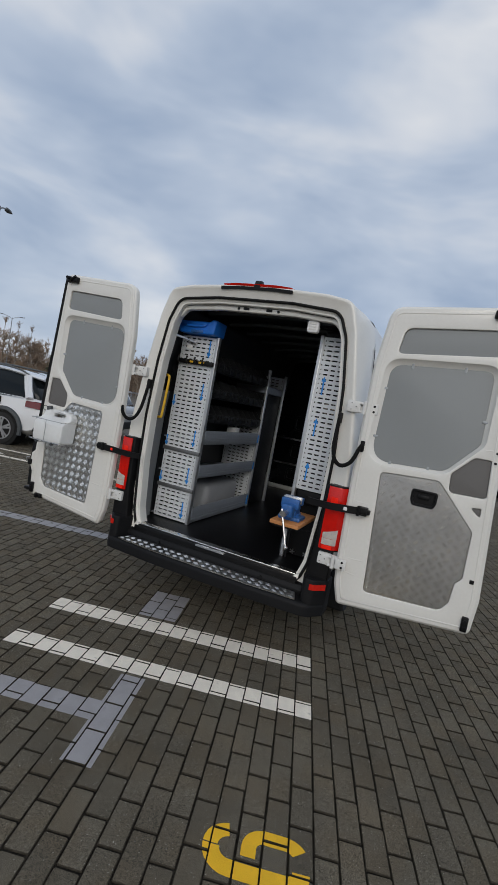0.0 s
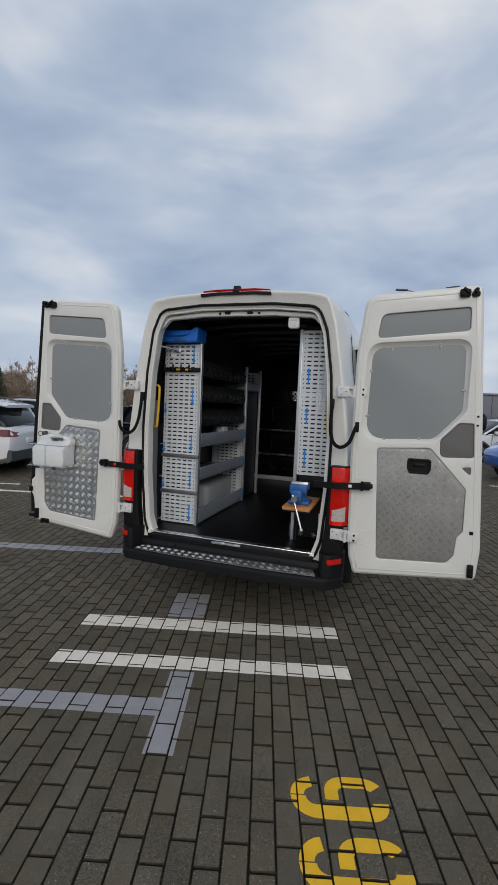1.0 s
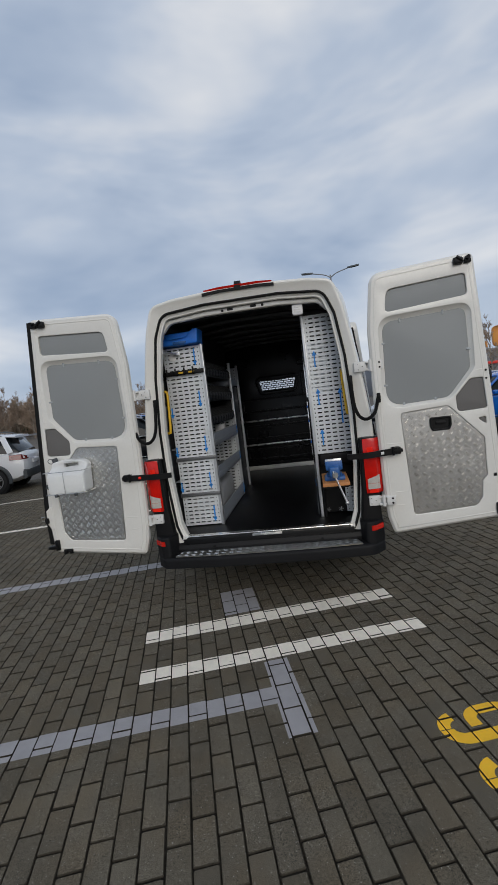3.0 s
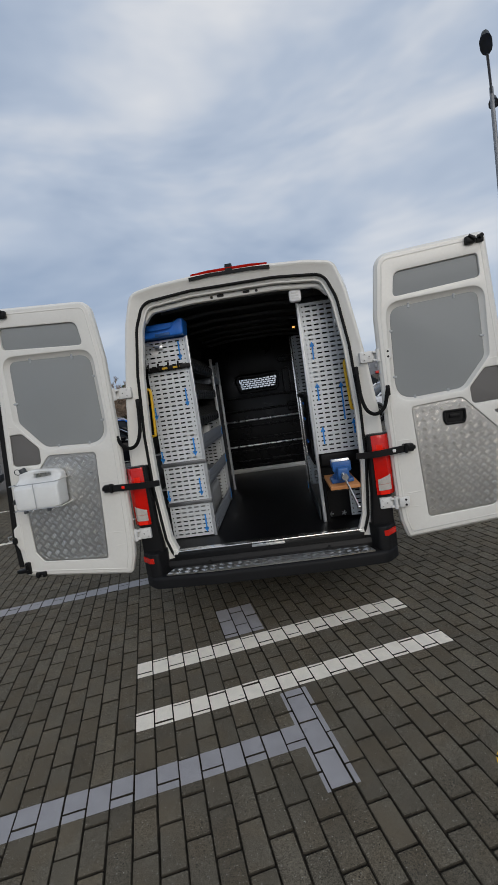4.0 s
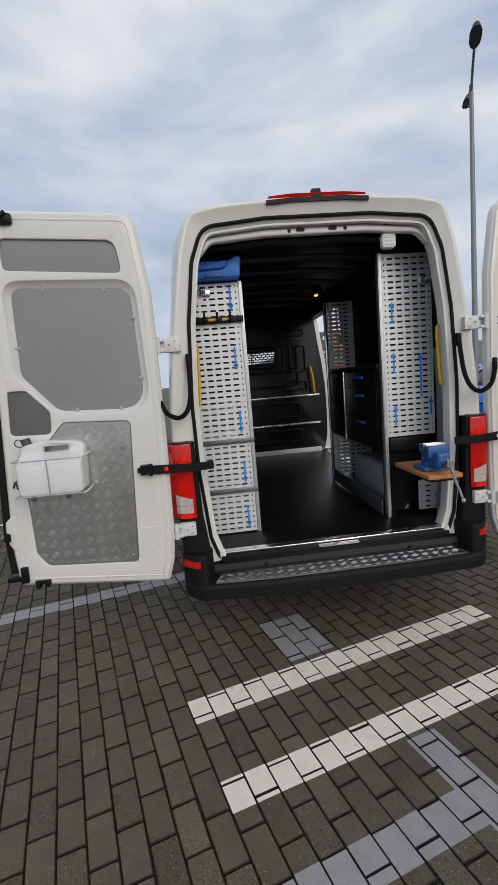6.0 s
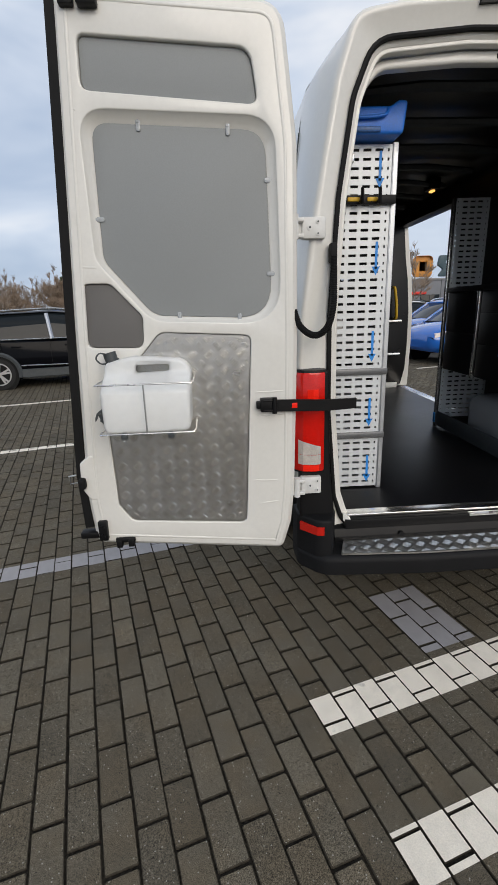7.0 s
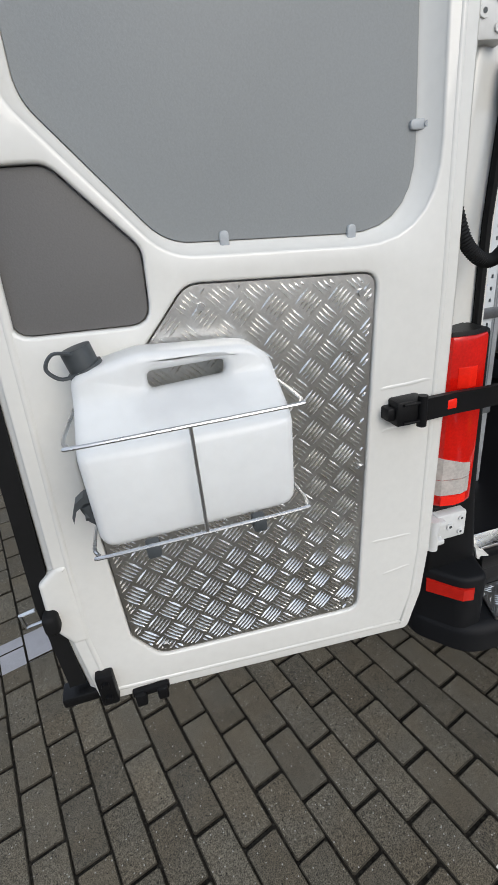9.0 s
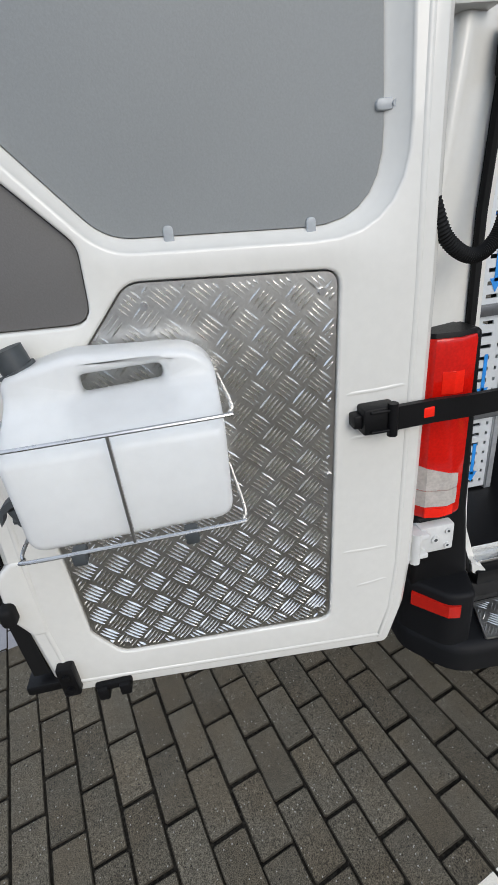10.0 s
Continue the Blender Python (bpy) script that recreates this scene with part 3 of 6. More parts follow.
for s in (-1, 1):
    bm = bm_new()
    cap = rounded([(s * 0.765, 0.06), (s * 0.765, -0.035), (s * 0.80, -0.155), (s * 0.868, -0.150), (s * 0.945, -0.055), (s * 0.950, 0.06)], [0.01, 0.02, 0.03, 0.06, 0.05, 0.01], 5)
    plate(bm, cap, [], 0.640, 0.465, 0.012, XY)
    part("bumper_corner", bm, BUMPER, bumper)
    bm = bm_new()
    refl = [Vector((s * 0.843, -0.1575)), Vector((s * 0.872, -0.152)), Vector((s * 0.938, -0.082))]
    loft(bm, [[(p.x, p.y, 0.572), (p.x, p.y, 0.610), (p.x * 0.985, p.y + 0.02, 0.610), (p.x * 0.985, p.y + 0.02, 0.572)] for p in refl])
    part("reflector", bm, REFLR, bumper, "red rear reflector")
    # dark pillar trim beside the lamp
    bm = bm_new()
    trim = rounded([(s * 0.772, 0.60), (s * 0.935, 0.60), (s * 0.935, 0.845), (s * 0.852, 0.850), (s * 0.850, 1.29), (s * 0.814, 1.292), (s * 0.808, 1.1), (s * 0.800, 0.85)], 0.012, 3)
    plate(bm, trim, [], -0.075, 0.02, 0.012)
    part("pillar_trim", bm, BLACK, van)
    # tail lamp: housing, red upper, clear band, red foot
    lamp_pts = [(0.834, -0.086), (0.875, -0.098), (0.925, -0.088), (0.965, -0.045), (0.978, 0.03)]

    def lens(z0, z1, name, material, grow=0.0, lab="", par=None, top_tilt=0.0):
        b = bm_new()
        rows = []
        for z in (z0, z0 + 0.008, (z0 + z1) / 2, z1 - 0.008, z1):
            k = 0.002 if z in (z0, z1) else 0.0
            rows.append([(s * (x - (k if i else -k) + grow * 0.3), y + k - grow, z + (top_tilt * (x - 0.84) / 0.13 if z > (z0 + z1) / 2 else 0)) for i, (x, y) in enumerate(lamp_pts)] + [(s * 0.95, 0.03, z), (s * 0.845, 0.03, z)])
        loft(b, rows)
        return part(name, b, material, par or van, lab)

    lamp = lens(0.842, 1.294, "tail_lamp", BLACK, -0.008, "red and clear tail lamp cluster")
    lens(0.853, 1.284, "red_lens", REDL, par=lamp)
    # two clear chambers behind a slanting red edge, a brighter red reflector and a red foot
    inner_pts = ((0.849, -0.0930), (0.875, -0.1008), (0.925, -0.0908), (0.944, -0.0700))
    for z0, z1, slope in ((0.886, 0.929, 0.0), (0.931, 0.966, 0.030)):
        bm = bm_new()
        rows = []
        for px, py in inner_pts:
            top = z1 + slope * (px - 0.849) / 0.095
            rows.append([(s * px, py, z0), (s * px, py - 0.0012, (z0 + top) / 2), (s * px, py, top), (s * px * 0.998, py + 0.02, top), (s * px * 0.998, py + 0.02, z0)])
        loft(bm, rows)
        part("clear_lens", bm, CLEARL, lamp, "clear ribbed lens chamber")
    for z0, z1, x0, x1 in ((1.168, 1.216, 0.862, 0.908), (0.857, 0.882, 0.856, 0.925)):
        bm = bm_new()
        ends = [(x0, -0.0960), ((x0 + x1) / 2, -0.1010), (x1, -0.0925)]
        loft(bm, [[(s * px, py, z0), (s * px, py, z1), (s * px, py + 0.02, z1), (s * px, py + 0.02, z0)] for px, py in ends])
        part("bright_red_lens", bm, REDB, lamp)
    # conduit from pillar to door
    bm = bm_new()
    line = smooth_line([(s * 0.799, -0.046, 1.735), (s * 0.800, -0.062, 1.65), (s * 0.806, -0.085, 1.545), (s * 0.833, -0.105, 1.466), (s * 0.885, -0.116, 1.437), (s * 0.945, -0.122, 1.475), (s * 0.978, -0.11, 1.565), (s * 0.992, -0.08, 1.60)], 30)
    tube(bm, line, [0.0142 if i % 2 else 0.0122 for i in range(len(line))], 10)
    part("cable_conduit", bm, RUBBER, van, "black corrugated cable conduit")
    for q in ((s * 0.799, -0.040, 1.755), (s * 0.992, -0.085 if s > 0 else -0.11, 1.595)):
        bm = bm_new()
        box(bm, q[0] - 0.014, q[0] + 0.014, q[1] - 0.014, q[1] + 0.03, q[2] - 0.045, q[2] + 0.030, 0.008)
        part("conduit_boot", bm, RUBBER, van)
    # hinges, two a side
    for z in (0.752, 1.800):
        shift = 0.045 if z > 1 else 0.0
        yb = -0.078 if z < 1 else -0.03
        bm = bm_new()
        box(bm, s * (0.846 - shift * 0.3), s * (0.935 - shift * 0.2), yb - 0.022, yb + 0.03, z, z + 0.078, 0.006)
        box(bm, s * 0.920, s * 0.985, yb - 0.040, yb + 0.004, z + 0.002, z + 0.018, 0.005)
        box(bm, s * 0.920, s * 0.985, yb - 0.040, yb + 0.004, z + 0.058, z + 0.074, 0.005)
        box(bm, s * 0.920, s * 0.985, yb - 0.012, yb + 0.002, z + 0.010, z + 0.066, 0.004)
        cyl(bm, (s * 0.955, yb - 0.036, z - 0.004), (s * 0.955, yb - 0.036, z + 0.084), 0.013)
        box(bm, s * 0.975, s * 1.045, yb - 0.052, yb - 0.034, z + 0.004, z + 0.074, 0.005)
        hinge = part("door_hinge", bm, HINGE, van, "white painted steel door hinge")
        for x, dz, r2 in ((0.864, 0.018, 0.008), (0.864, 0.060, 0.008), (0.896, 0.040, 0.0105), (1.02, 0.020, 0.008), (1.02, 0.056, 0.008)):
            bm = bm_new()
            yy = yb - 0.022 if x < 1 else yb - 0.052
            cyl(bm, (s * x, yy + 0.002, z + dz), (s * x, yy - 0.004, z + dz), r2, 10)
            bolt = part("bolt", bm, HINGE if x < 1 else BLACK, hinge)
            if x < 1:
                bm = bm_new()
                cyl(bm, (s * x, yy - 0.003, z + dz), (s * x, yy - 0.0046, z + dz), r2 * 0.45, 6)
                part("socket", bm, CAPM, bolt)
    # check strap
    bm = bm_new()
    yd = -0.150 if s < 0 else -0.110
    loft(bm, [[(s * x, y - 0.006, z - h), (s * x, y - 0.006, z + h), (s * x, y + 0.006, z + h), (s * x, y + 0.006, z - h)] for x, y, z, h in ((0.712, -0.128, 1.160, 0.021), (0.765, -0.136, 1.159, 0.022), (0.82, -0.142, 1.159, 0.023), (0.88, -0.148, 1.161, 0.023), (0.96, -0.152 if s < 0 else -0.138, 1.165, 0.024), (1.05, yd - 0.015, 1.170, 0.024))])
    strap = part("check_strap", bm, BLACK, van, "black door check strap")
    bm = bm_new()
    box(bm, s * 1.045, s * 1.112, yd - 0.026, yd + 0.03, 1.146, 1.200, 0.005)
    box(bm, s * 1.105, s * 1.128, yd - 0.016, yd + 0.03, 1.158, 1.186, 0.004)
    box(bm, s * 1.050, s * 1.100, yd - 0.032, yd - 0.024, 1.150, 1.156, 0.002)
    box(bm, s * 1.050, s * 1.100, yd - 0.032, yd - 0.024, 1.190, 1.196, 0.002)
    cyl(bm, (s * 1.056, yd - 0.026, 1.140), (s * 1.056, yd - 0.026, 1.206), 0.010)
    part("strap_bracket", bm, BLACK, strap)
    bm = bm_new()
    box(bm, s * 0.962, s * 0.985, yd - 0.012 - (0.0 if s < 0 else 0.026), yd + 0.004 - (0.0 if s < 0 else 0.022), 1.156, 1.177, 0.002)
    part("strap_mark", bm, REDB if s < 0 else STICK, strap)

# lintel slots, spoiler strip, high brake lamp with camera
for x0, x1, z in ((-0.115, -0.065, 2.440), (0.075, 0.125, 2.440), (-0.165, -0.145, 2.437), (0.165, 0.185, 2.437)):
    bm = bm_new()
    plate(bm, rounded([(x0, z - 0.010), (x1, z - 0.010), (x1, z + 0.010), (x0, z + 0.010)], 0.008, 3), [], 0.0515, 0.056)
    part("lintel_slot", bm, BLACK, van)
bm = bm_new()
loft(bm, [[(x, -0.036, z - 0.018), (x, -0.037, z + 0.004), (x, 0.05, z + 0.016), (x, 0.05, z - 0.018)] for x, z in ((-0.29, 2.572), (-0.15, 2.580), (0.15, 2.580), (0.29, 2.572))])
part("roof_trim", bm, BLACK, van)
bm = bm_new()
loft(bm, [[(x, -0.020, z - 0.010), (x, -0.028, z + 0.004), (x, 0.06, z + 0.014), (x, 0.12, z - 0.012)] for x, z in ((-0.275, 2.594), (-0.15, 2.604), (0.15, 2.604), (0.275, 2.594))])
brake = part("high_brake_lamp", bm, REDL, van, "red high-level brake lamp")
bm = bm_new()
loft(bm, [[(-0.032 * k, y, 2.585), (0.032 * k, y, 2.585), (0.024 * k, y, h), (-0.024 * k, y, h)] for k, y, h in ((0.8, -0.025, 2.612), (1.0, -0.005, 2.638), (1.0, 0.03, 2.640), (0.7, 0.07, 2.610))])
part("rear_camera", bm, BLACK, brake, "black reversing camera housing")

# bulkhead with a barred window, ribs and two rails
bm = bm_new()
win = rounded([(-0.30, 1.965), (-0.26, 1.80), (0.22, 1.80), (0.265, 1.965), (0.05, 1.945), (-0.12, 1.945)], 0.03, 3)
wall_loop = offset([p for p in PROFILE], -0.06)
plate(bm, wall_loop, [win], 3.36, 3.42, 0.006)
bulk = part("bulkhead", bm, BULKM, van, "black steel bulkhead with a barred window")
for k in range(6):
    z = 1.806 + k * 0.030
    bm = bm_new()
    box(bm, -0.275, 0.245, 3.384, 3.392, z - 0.0055, z + 0.0055)
    part("window_bar", bm, BULKM, bulk)
    for j in range(10):
        x = -0.272 + j * 0.054 + (0.027 if k % 2 else 0.0)
        bm = bm_new()
        box(bm, x - 0.0055, x + 0.0055, 3.384, 3.392, z + 0.0055, z + 0.0245)
        part("window_bar", bm, BULKM, bulk)
bm = bm_new()
plate(bm, offset(win, 0.06), [offset(win, 0.01)], 3.335, 3.36, 0.012)
part("window_rim", bm, BULKM, bulk)
for z in (1.355, 0.985):
    bm = bm_new()
    cyl(bm, (-0.80, 3.31, z), (0.80, 3.31, z), 0.014, 10)
    part("lashing_rail", bm, STEEL, bulk, "bright steel lashing rail")
for x0, x1, z0, z1 in ((-0.6, 0.55, 1.48, 1.70), (-0.6, 0.55, 1.06, 1.28), (-0.6, 0.55, 0.74, 0.92), (0.34, 0.46, 1.66, 2.05), (0.52, 0.66, 1.66, 2.02), (0.36, 0.66, 1.42, 1.56), (0.30, 0.66, 2.12, 2.22)):
    bm = bm_new()
    plate(bm, rounded([(x0, z0), (x1, z0), (x1, z1), (x0, z1)], 0.05), [offset(rounded([(x0, z0), (x1, z0), (x1, z1), (x0, z1)], 0.05), -0.03)], 3.338, 3.362, 0.01)
    part("pressed_rib", bm, BULKM, bulk)
bm = bm_new()
box(bm, -0.84, 0.80, 3.325, 3.358, 0.588, 0.650, 0.006)
part("bulkhead_foot", bm, WHITE, bulk, "white painted bulkhead foot strip")
for x in (-0.25, 0.05):
    bm = bm_new()
    box(bm, x, x + 0.28, 3.318, 3.335, 0.665, 0.70, 0.006)
    part("vent_grille", bm, BLACK, bulk)

# cab in front of the bulkhead
bm = bm_new()
def cab_section(y, w, lo, hi):
    return [(x * w, y, z) for x, z in rounded([(-1, lo), (1, lo), (1, hi), (-1, hi)], [0.10, 0.10, 0.12, 0.12], 4)]
loft(bm, [cab_section(4.30, 0.965, 0.40, 1.36), cab_section(5.0, 0.96, 0.36, 1.34), cab_section(5.45, 0.94, 0.34, 1.22), cab_section(5.80, 0.86, 0.34, 1.05), cab_section(5.93, 0.74, 0.42, 0.92)])
part("cab_body", bm, WHITE, van)
bm = bm_new()
top = [p for p in PROFILE if p[1] > 2.24]
loft(bm, [[(x * k, y, z - d) for x, z in top] for y, k, d in ((4.30, 1, 0), (4.6, 0.97, 0.06), (4.85, 0.93, 0.22))], cap=False, closed=False)
part("cab_roof", bm, WHITE, van)
bm = bm_new()
loft(bm, [[(-0.72, 4.86, 2.03), (0.72, 4.86, 2.03), (0.72, 4.865, 2.035), (-0.72, 4.865, 2.035)], [(-0.88, 5.32, 1.34), (0.88, 5.32, 1.34), (0.88, 5.325, 1.345), (-0.88, 5.325, 1.345)]])
glass = part("windscreen", bm, GLASS, van)
glass.visible_shadow = False
for s in (-1, 1):
    bm = bm_new()
    tube(bm, [(s * 0.78, 4.82, 2.12), (s * 0.94, 5.34, 1.30)], 0.045, 8)
    part("windscreen_pillar", bm, WHITE, van)
    bm = bm_new()
    box(bm, s * 0.80, s * 0.84, 4.30, 4.45, 1.3, 2.3, 0.01)
    part("door_pillar", bm, BLACK, van)
# underbody and wheels
bm = bm_new()
box(bm, -0.80, 0.80, 0.08, 5.4, 0.40, 0.555, 0.02)
# lower box: unseen, added to block light and darken the ground beneath
box(bm, -0.62, 0.62, 0.30, 5.2, 0.27, 0.41, 0.03)
part("underbody", bm, BLACK, van)
for s in (-1, 1):
    for y in (1.15, 4.80):
        bm = bm_new()
        lathe_x(bm, [(-0.11, 0.22), (-0.11, 0.33), (-0.085, 0.348), (0.085, 0.348), (0.11, 0.33), (0.11, 0.22)], 32, (s * 0.83, y, 0.348))
        wheel = part("wheel", bm, TYRE, van)
        bm = bm_new()
        lathe_x(bm, [(0.0, 0.215), (s * 0.075, 0.215), (s * 0.09, 0.20), (s * 0.06, 0.12), (s * 0.085, 0.05)], 24, (s * 0.83, y, 0.348))
        part("rim", bm, GALV, wheel)


# ---- rear doors ----
D_OUT = rounded([(1.032, 0.526), (1.822, 0.600), (1.838, 0.80), (1.800, 1.50), (1.732, 2.546), (1.018, 2.500), (0.972, 2.10), (0.970, 1.40), (0.984, 0.78), (0.998, 0.64)], [0.02, 0.03, 0.05, 0.4, 0.03, 0.09, 0.4, 0.5, 0.05, 0.05], 6)
W_TOP = rounded([(1.094, 2.216), (1.686, 2.262), (1.680, 2.418), (1.118, 2.381)], [0.03, 0.035, 0.025, 0.06], 5)
W_BIG = rounded([(1.050, 1.507), (1.509, 1.530), (1.680, 1.732), (1.672, 2.180), (1.068, 2.150)], [0.13, 0.10, 0.08, 0.06, 0.09], 7)
W_RIM = rounded([(1.020, 1.488), (1.512, 1.513), (1.700, 1.732), (1.702, 2.210), (1.040, 2.180)], [0.15, 0.11, 0.09, 0.09, 0.11], 7)
W_COR = rounded([(1.556, 1.412), (1.770, 1.420), (1.760, 1.652), (1.660, 1.651), (1.550, 1.530)], [0.035, 0.03, 0.025, 0.04, 0.04], 4)
W_TRI = rounded([(1.690, 1.352), (1.752, 1.357), (1.755, 1.298)], 0.010, 3)
CHK_PLAIN = rounded([(1.180, 0.650), (1.670, 0.686), (1.722, 0.762), (1.730, 1.205), (1.492, 1.470), (1.140, 1.448)], [0.03, 0.05, 0.03, 0.04, 0.05, 0.03], 5)


CHK_NOTCH = rounded([(1.180, 0.650), (1.640, 0.684), (1.688, 0.745), (1.698, 0.872), (1.734, 0.915), (1.732, 1.205), (1.492, 1.470), (1.140, 1.448)], [0.03, 0.05, 0.04, 0.02, 0.02, 0.04, 0.05, 0.03], 5)


def rear_door(s, y, name, lab):
    CHK = CHK_NOTCH if s > 0 else CHK_PLAIN
    f = lambda loop: rounded([(s * px, pz) for px, pz in loop], 0)
    bm = bm_new()
    plate(bm, f(offset(D_OUT, 0.012)), [], y + 0.040, y + 0.064, 0.010)
    door = part(name, bm, WHITE, van, lab)
    bm = bm_new()
    holes = [W_TOP, W_RIM, W_COR, CHK] + ([W_TRI] if s > 0 else [])
    plate(bm, f(D_OUT), [f(h) for h in holes], y, y + 0.030, 0.006, XZ, 4, back=False)
    part("inner_panel", bm, WHITE, door, "white painted pressed steel inner panel")
    bm = bm_new()
    tube(bm, [XZ(p, y + 0.0062) for p in f(offset(D_OUT, -0.030))], 0.0085, 12, closed=True)
    part("panel_bead", bm, WHITE, door, sharp=80)
    # folded flange round the edge, lower than the panel face
    bm = bm_new()
    loft(bm, [[XZ(p, y + dep) for p in f(offset(D_OUT, off))] for off, dep in ((-0.002, 0.005), (0.004, 0.011), (0.010, 0.015), (0.0135, 0.019), (0.0135, 0.044))], cap=False)
    part("edge_flange", bm, WHITE, door, sharp=60)
    for loop, dep, m, nm, lb in ((W_TOP, 0.016, BLANK, "upper_blank", "grey upper window blank"), (W_BIG, 0.0300, BLANK, "window_blank", "large grey window blank"), (W_COR, 0.012, BLANK2, "corner_blank", "dark grey corner blank")) + (((W_TRI, 0.010, BLANK2, "small_blank", "dark grey triangular blank"),) if s > 0 else ()):
        bm = bm_new()
        plate(bm, f(offset(loop, -0.002)), [], y + dep, y + dep + 0.008, 0.001)
        part(nm, bm, m, door, lb)
    # sloped reveal round the big window, and its clips
    bm = bm_new()
    mixed = lambda k: [(a[0] * (1 - k) + b3[0] * k, a[1] * (1 - k) + b3[1] * k) for a, b3 in zip(W_RIM, W_BIG)]
    loft(bm, [[XZ(p, y + dep) for p in f(mixed(k))] for k, dep in ((-0.02, 0.004), (0.10, 0.009), (0.30, 0.015), (0.55, 0.022), (0.80, 0.028), (0.95, 0.0305), (1.05, 0.033))], cap=False)
    part("window_reveal", bm, WHITE, door, sharp=60)
    for cx, cz, ang in ((1.180, 1.512, 0), (1.412, 1.524, 0), (1.053, 1.672, 90), (1.058, 1.990, 90), (1.676, 1.872, 90), (1.20, 2.150, 0), (1.51, 2.166, 0)):
        bm = bm_new()
        a, b2 = (0.008, 0.018) if ang == 0 else (0.018, 0.008)
        plate(bm, rounded([(s * cx - a, cz - b2), (s * cx + a, cz - b2), (s * cx + a, cz + b2), (s * cx - a, cz + b2)], 0.0075, 4), [], y + 0.0245, y + 0.031, 0.002)
        ox, oz = (0, -0.012) if cz < 1.6 else (0, 0.012) if cz > 2.1 else ((-s * 0.012 if cx < 1.3 else s * 0.012), 0)
        cyl(bm, (s * cx + ox, y + 0.026, cz + oz), (s * cx + ox, y + 0.0215, cz + oz), 0.005, 8)
        part("clip", bm, CLIPM, door, "small clear window clip")
    # five-bar plate
    bm = bm_new()
    plate(bm, f(offset(CHK, -0.003)), [], y + 0.006, y + 0.012, 0.0)
    part("tread_panel", bm, ALUB, door, "aluminium five-bar tread plate panel")
    bm = bm_new()
    handle = rounded([(s * 1.356, 1.325), (s * 1.368, 1.295), (s * 1.484, 1.295), (s * 1.497, 1.325), (s * 1.497, 1.385), (s * 1.356, 1.385)], 0.012, 4)
    tread(bm, f(CHK), XZ, (y + 0.0062, y + 0.0026), keep=[offset(handle, 0.01)] if s > 0 else [])
    part("tread_relief", bm, ALU, door)["kind"] = "stuff"
    for cx, cz in ((1.172, 1.415), (1.47, 1.43), (1.70, 1.19), (1.21, 0.69), (1.655, 0.71), (1.17, 1.05)):
        bm = bm_new()
        cyl(bm, (s * cx, y + 0.007, cz), (s * cx, y + 0.001, cz), 0.007, 8)
        part("screw", bm, STEEL, door)
    if s > 0:
        bm = bm_new()
        plate(bm, offset(handle, 0.008), [offset(handle, -0.008)], y - 0.010, y + 0.006, 0.005)
        plate(bm, offset(handle, -0.006), [], y + 0.003, y + 0.008)
        box(bm, 1.39, 1.46, y - 0.009, y + 0.002, 1.335, 1.362, 0.005)
        part("inner_handle", bm, BLACK, door, "black recessed inner door handle")
    # pressed marks near the hinge side
    for x0, x1, z, rise in ((1.035, 1.150, 0.838, 0.006), (1.030, 1.118, 0.742, -0.004), (1.010, 1.135, 1.222, 0.0), (1.010, 1.130, 1.128, 0.0), (1.690, 1.762, 1.706, 0.004), (1.700, 1.722, 2.205, 0.0)):
        bm = bm_new()
        tube(bm, smooth_line([(s * x0, y + 0.0095, z), (s * (x0 + 0.015), y + 0.0076, z + 0.002), (s * (x0 + x1) / 2, y + 0.0074, z + rise * 0.5), (s * (x1 - 0.012), y + 0.0076, z + rise), (s * x1, y + 0.0095, z + rise - 0.004)], 4), 0.0085, 14)
        part("pressed_mark", bm, WHITE, door, sharp=80)
    # catches and seals
    bm = bm_new()
    box(bm, s * 1.60, s * 1.665, y - 0.035, y + 0.005, 2.478, 2.528, 0.010)
    cyl(bm, (s * 1.62, y - 0.03, 2.53), (s * 1.66, y - 0.035, 2.50), 0.013)
    part("upper_catch", bm, BLACK, door, "black plastic door catch")
    bm = bm_new()
    box(bm, s * 1.675, s * 1.722, y - 0.026, y + 0.004, 2.482, 2.512, 0.006)
    cyl(bm, (s * 1.698, y - 0.005, 2.52), (s * 1.698, y - 0.05, 2.515), 0.014)
    part("upper_latch", bm, BLACK, door)
    bm = bm_new()
    box(bm, s * 1.778, s * 1.816, y - 0.022, y + 0.006, 0.608, 0.698, 0.006)
    cyl(bm, (s * 1.797, y - 0.02, 0.634), (s * 1.797, y - 0.03, 0.634), 0.009, 8)
    cyl(bm, (s * 1.797, y - 0.02, 0.674), (s * 1.797, y - 0.03, 0.674), 0.009, 8)
    part("lower_latch", bm, BLACK, door)
    bm = bm_new()
    if s < 0:
        box(bm, -1.872, -1.842, y - 0.030, y + 0.010, 0.848, 0.896, 0.011, 3)
        part("rubber_buffer", bm, RUBBER, door)
        bm = bm_new()
        edge = [(-1.855, y + 0.03, 0.66), (-1.862, y + 0.03, 0.9), (-1.822, y + 0.03, 1.5), (-1.748, y + 0.03, 2.54)]
        loft(bm, [[(px - 0.022, y + 0.012, pz), (px + 0.012, y + 0.012, pz), (px + 0.012, y + 0.06, pz), (px - 0.022, y + 0.06, pz)] for px, _, pz in edge])
        part("edge_seal", bm, RUBBER, door, "black rubber meeting-edge seal")
        bm = bm_new()
        plate(bm, rounded([(-1.800, 0.79), (-1.800, 0.99), (-1.822, 0.99), (-1.862, 0.955), (-1.868, 0.85), (-1.835, 0.79)], 0.012, 4), [], y - 0.004, y + 0.03, 0.010)
        part("latch_bulge", bm, WHITE, door)
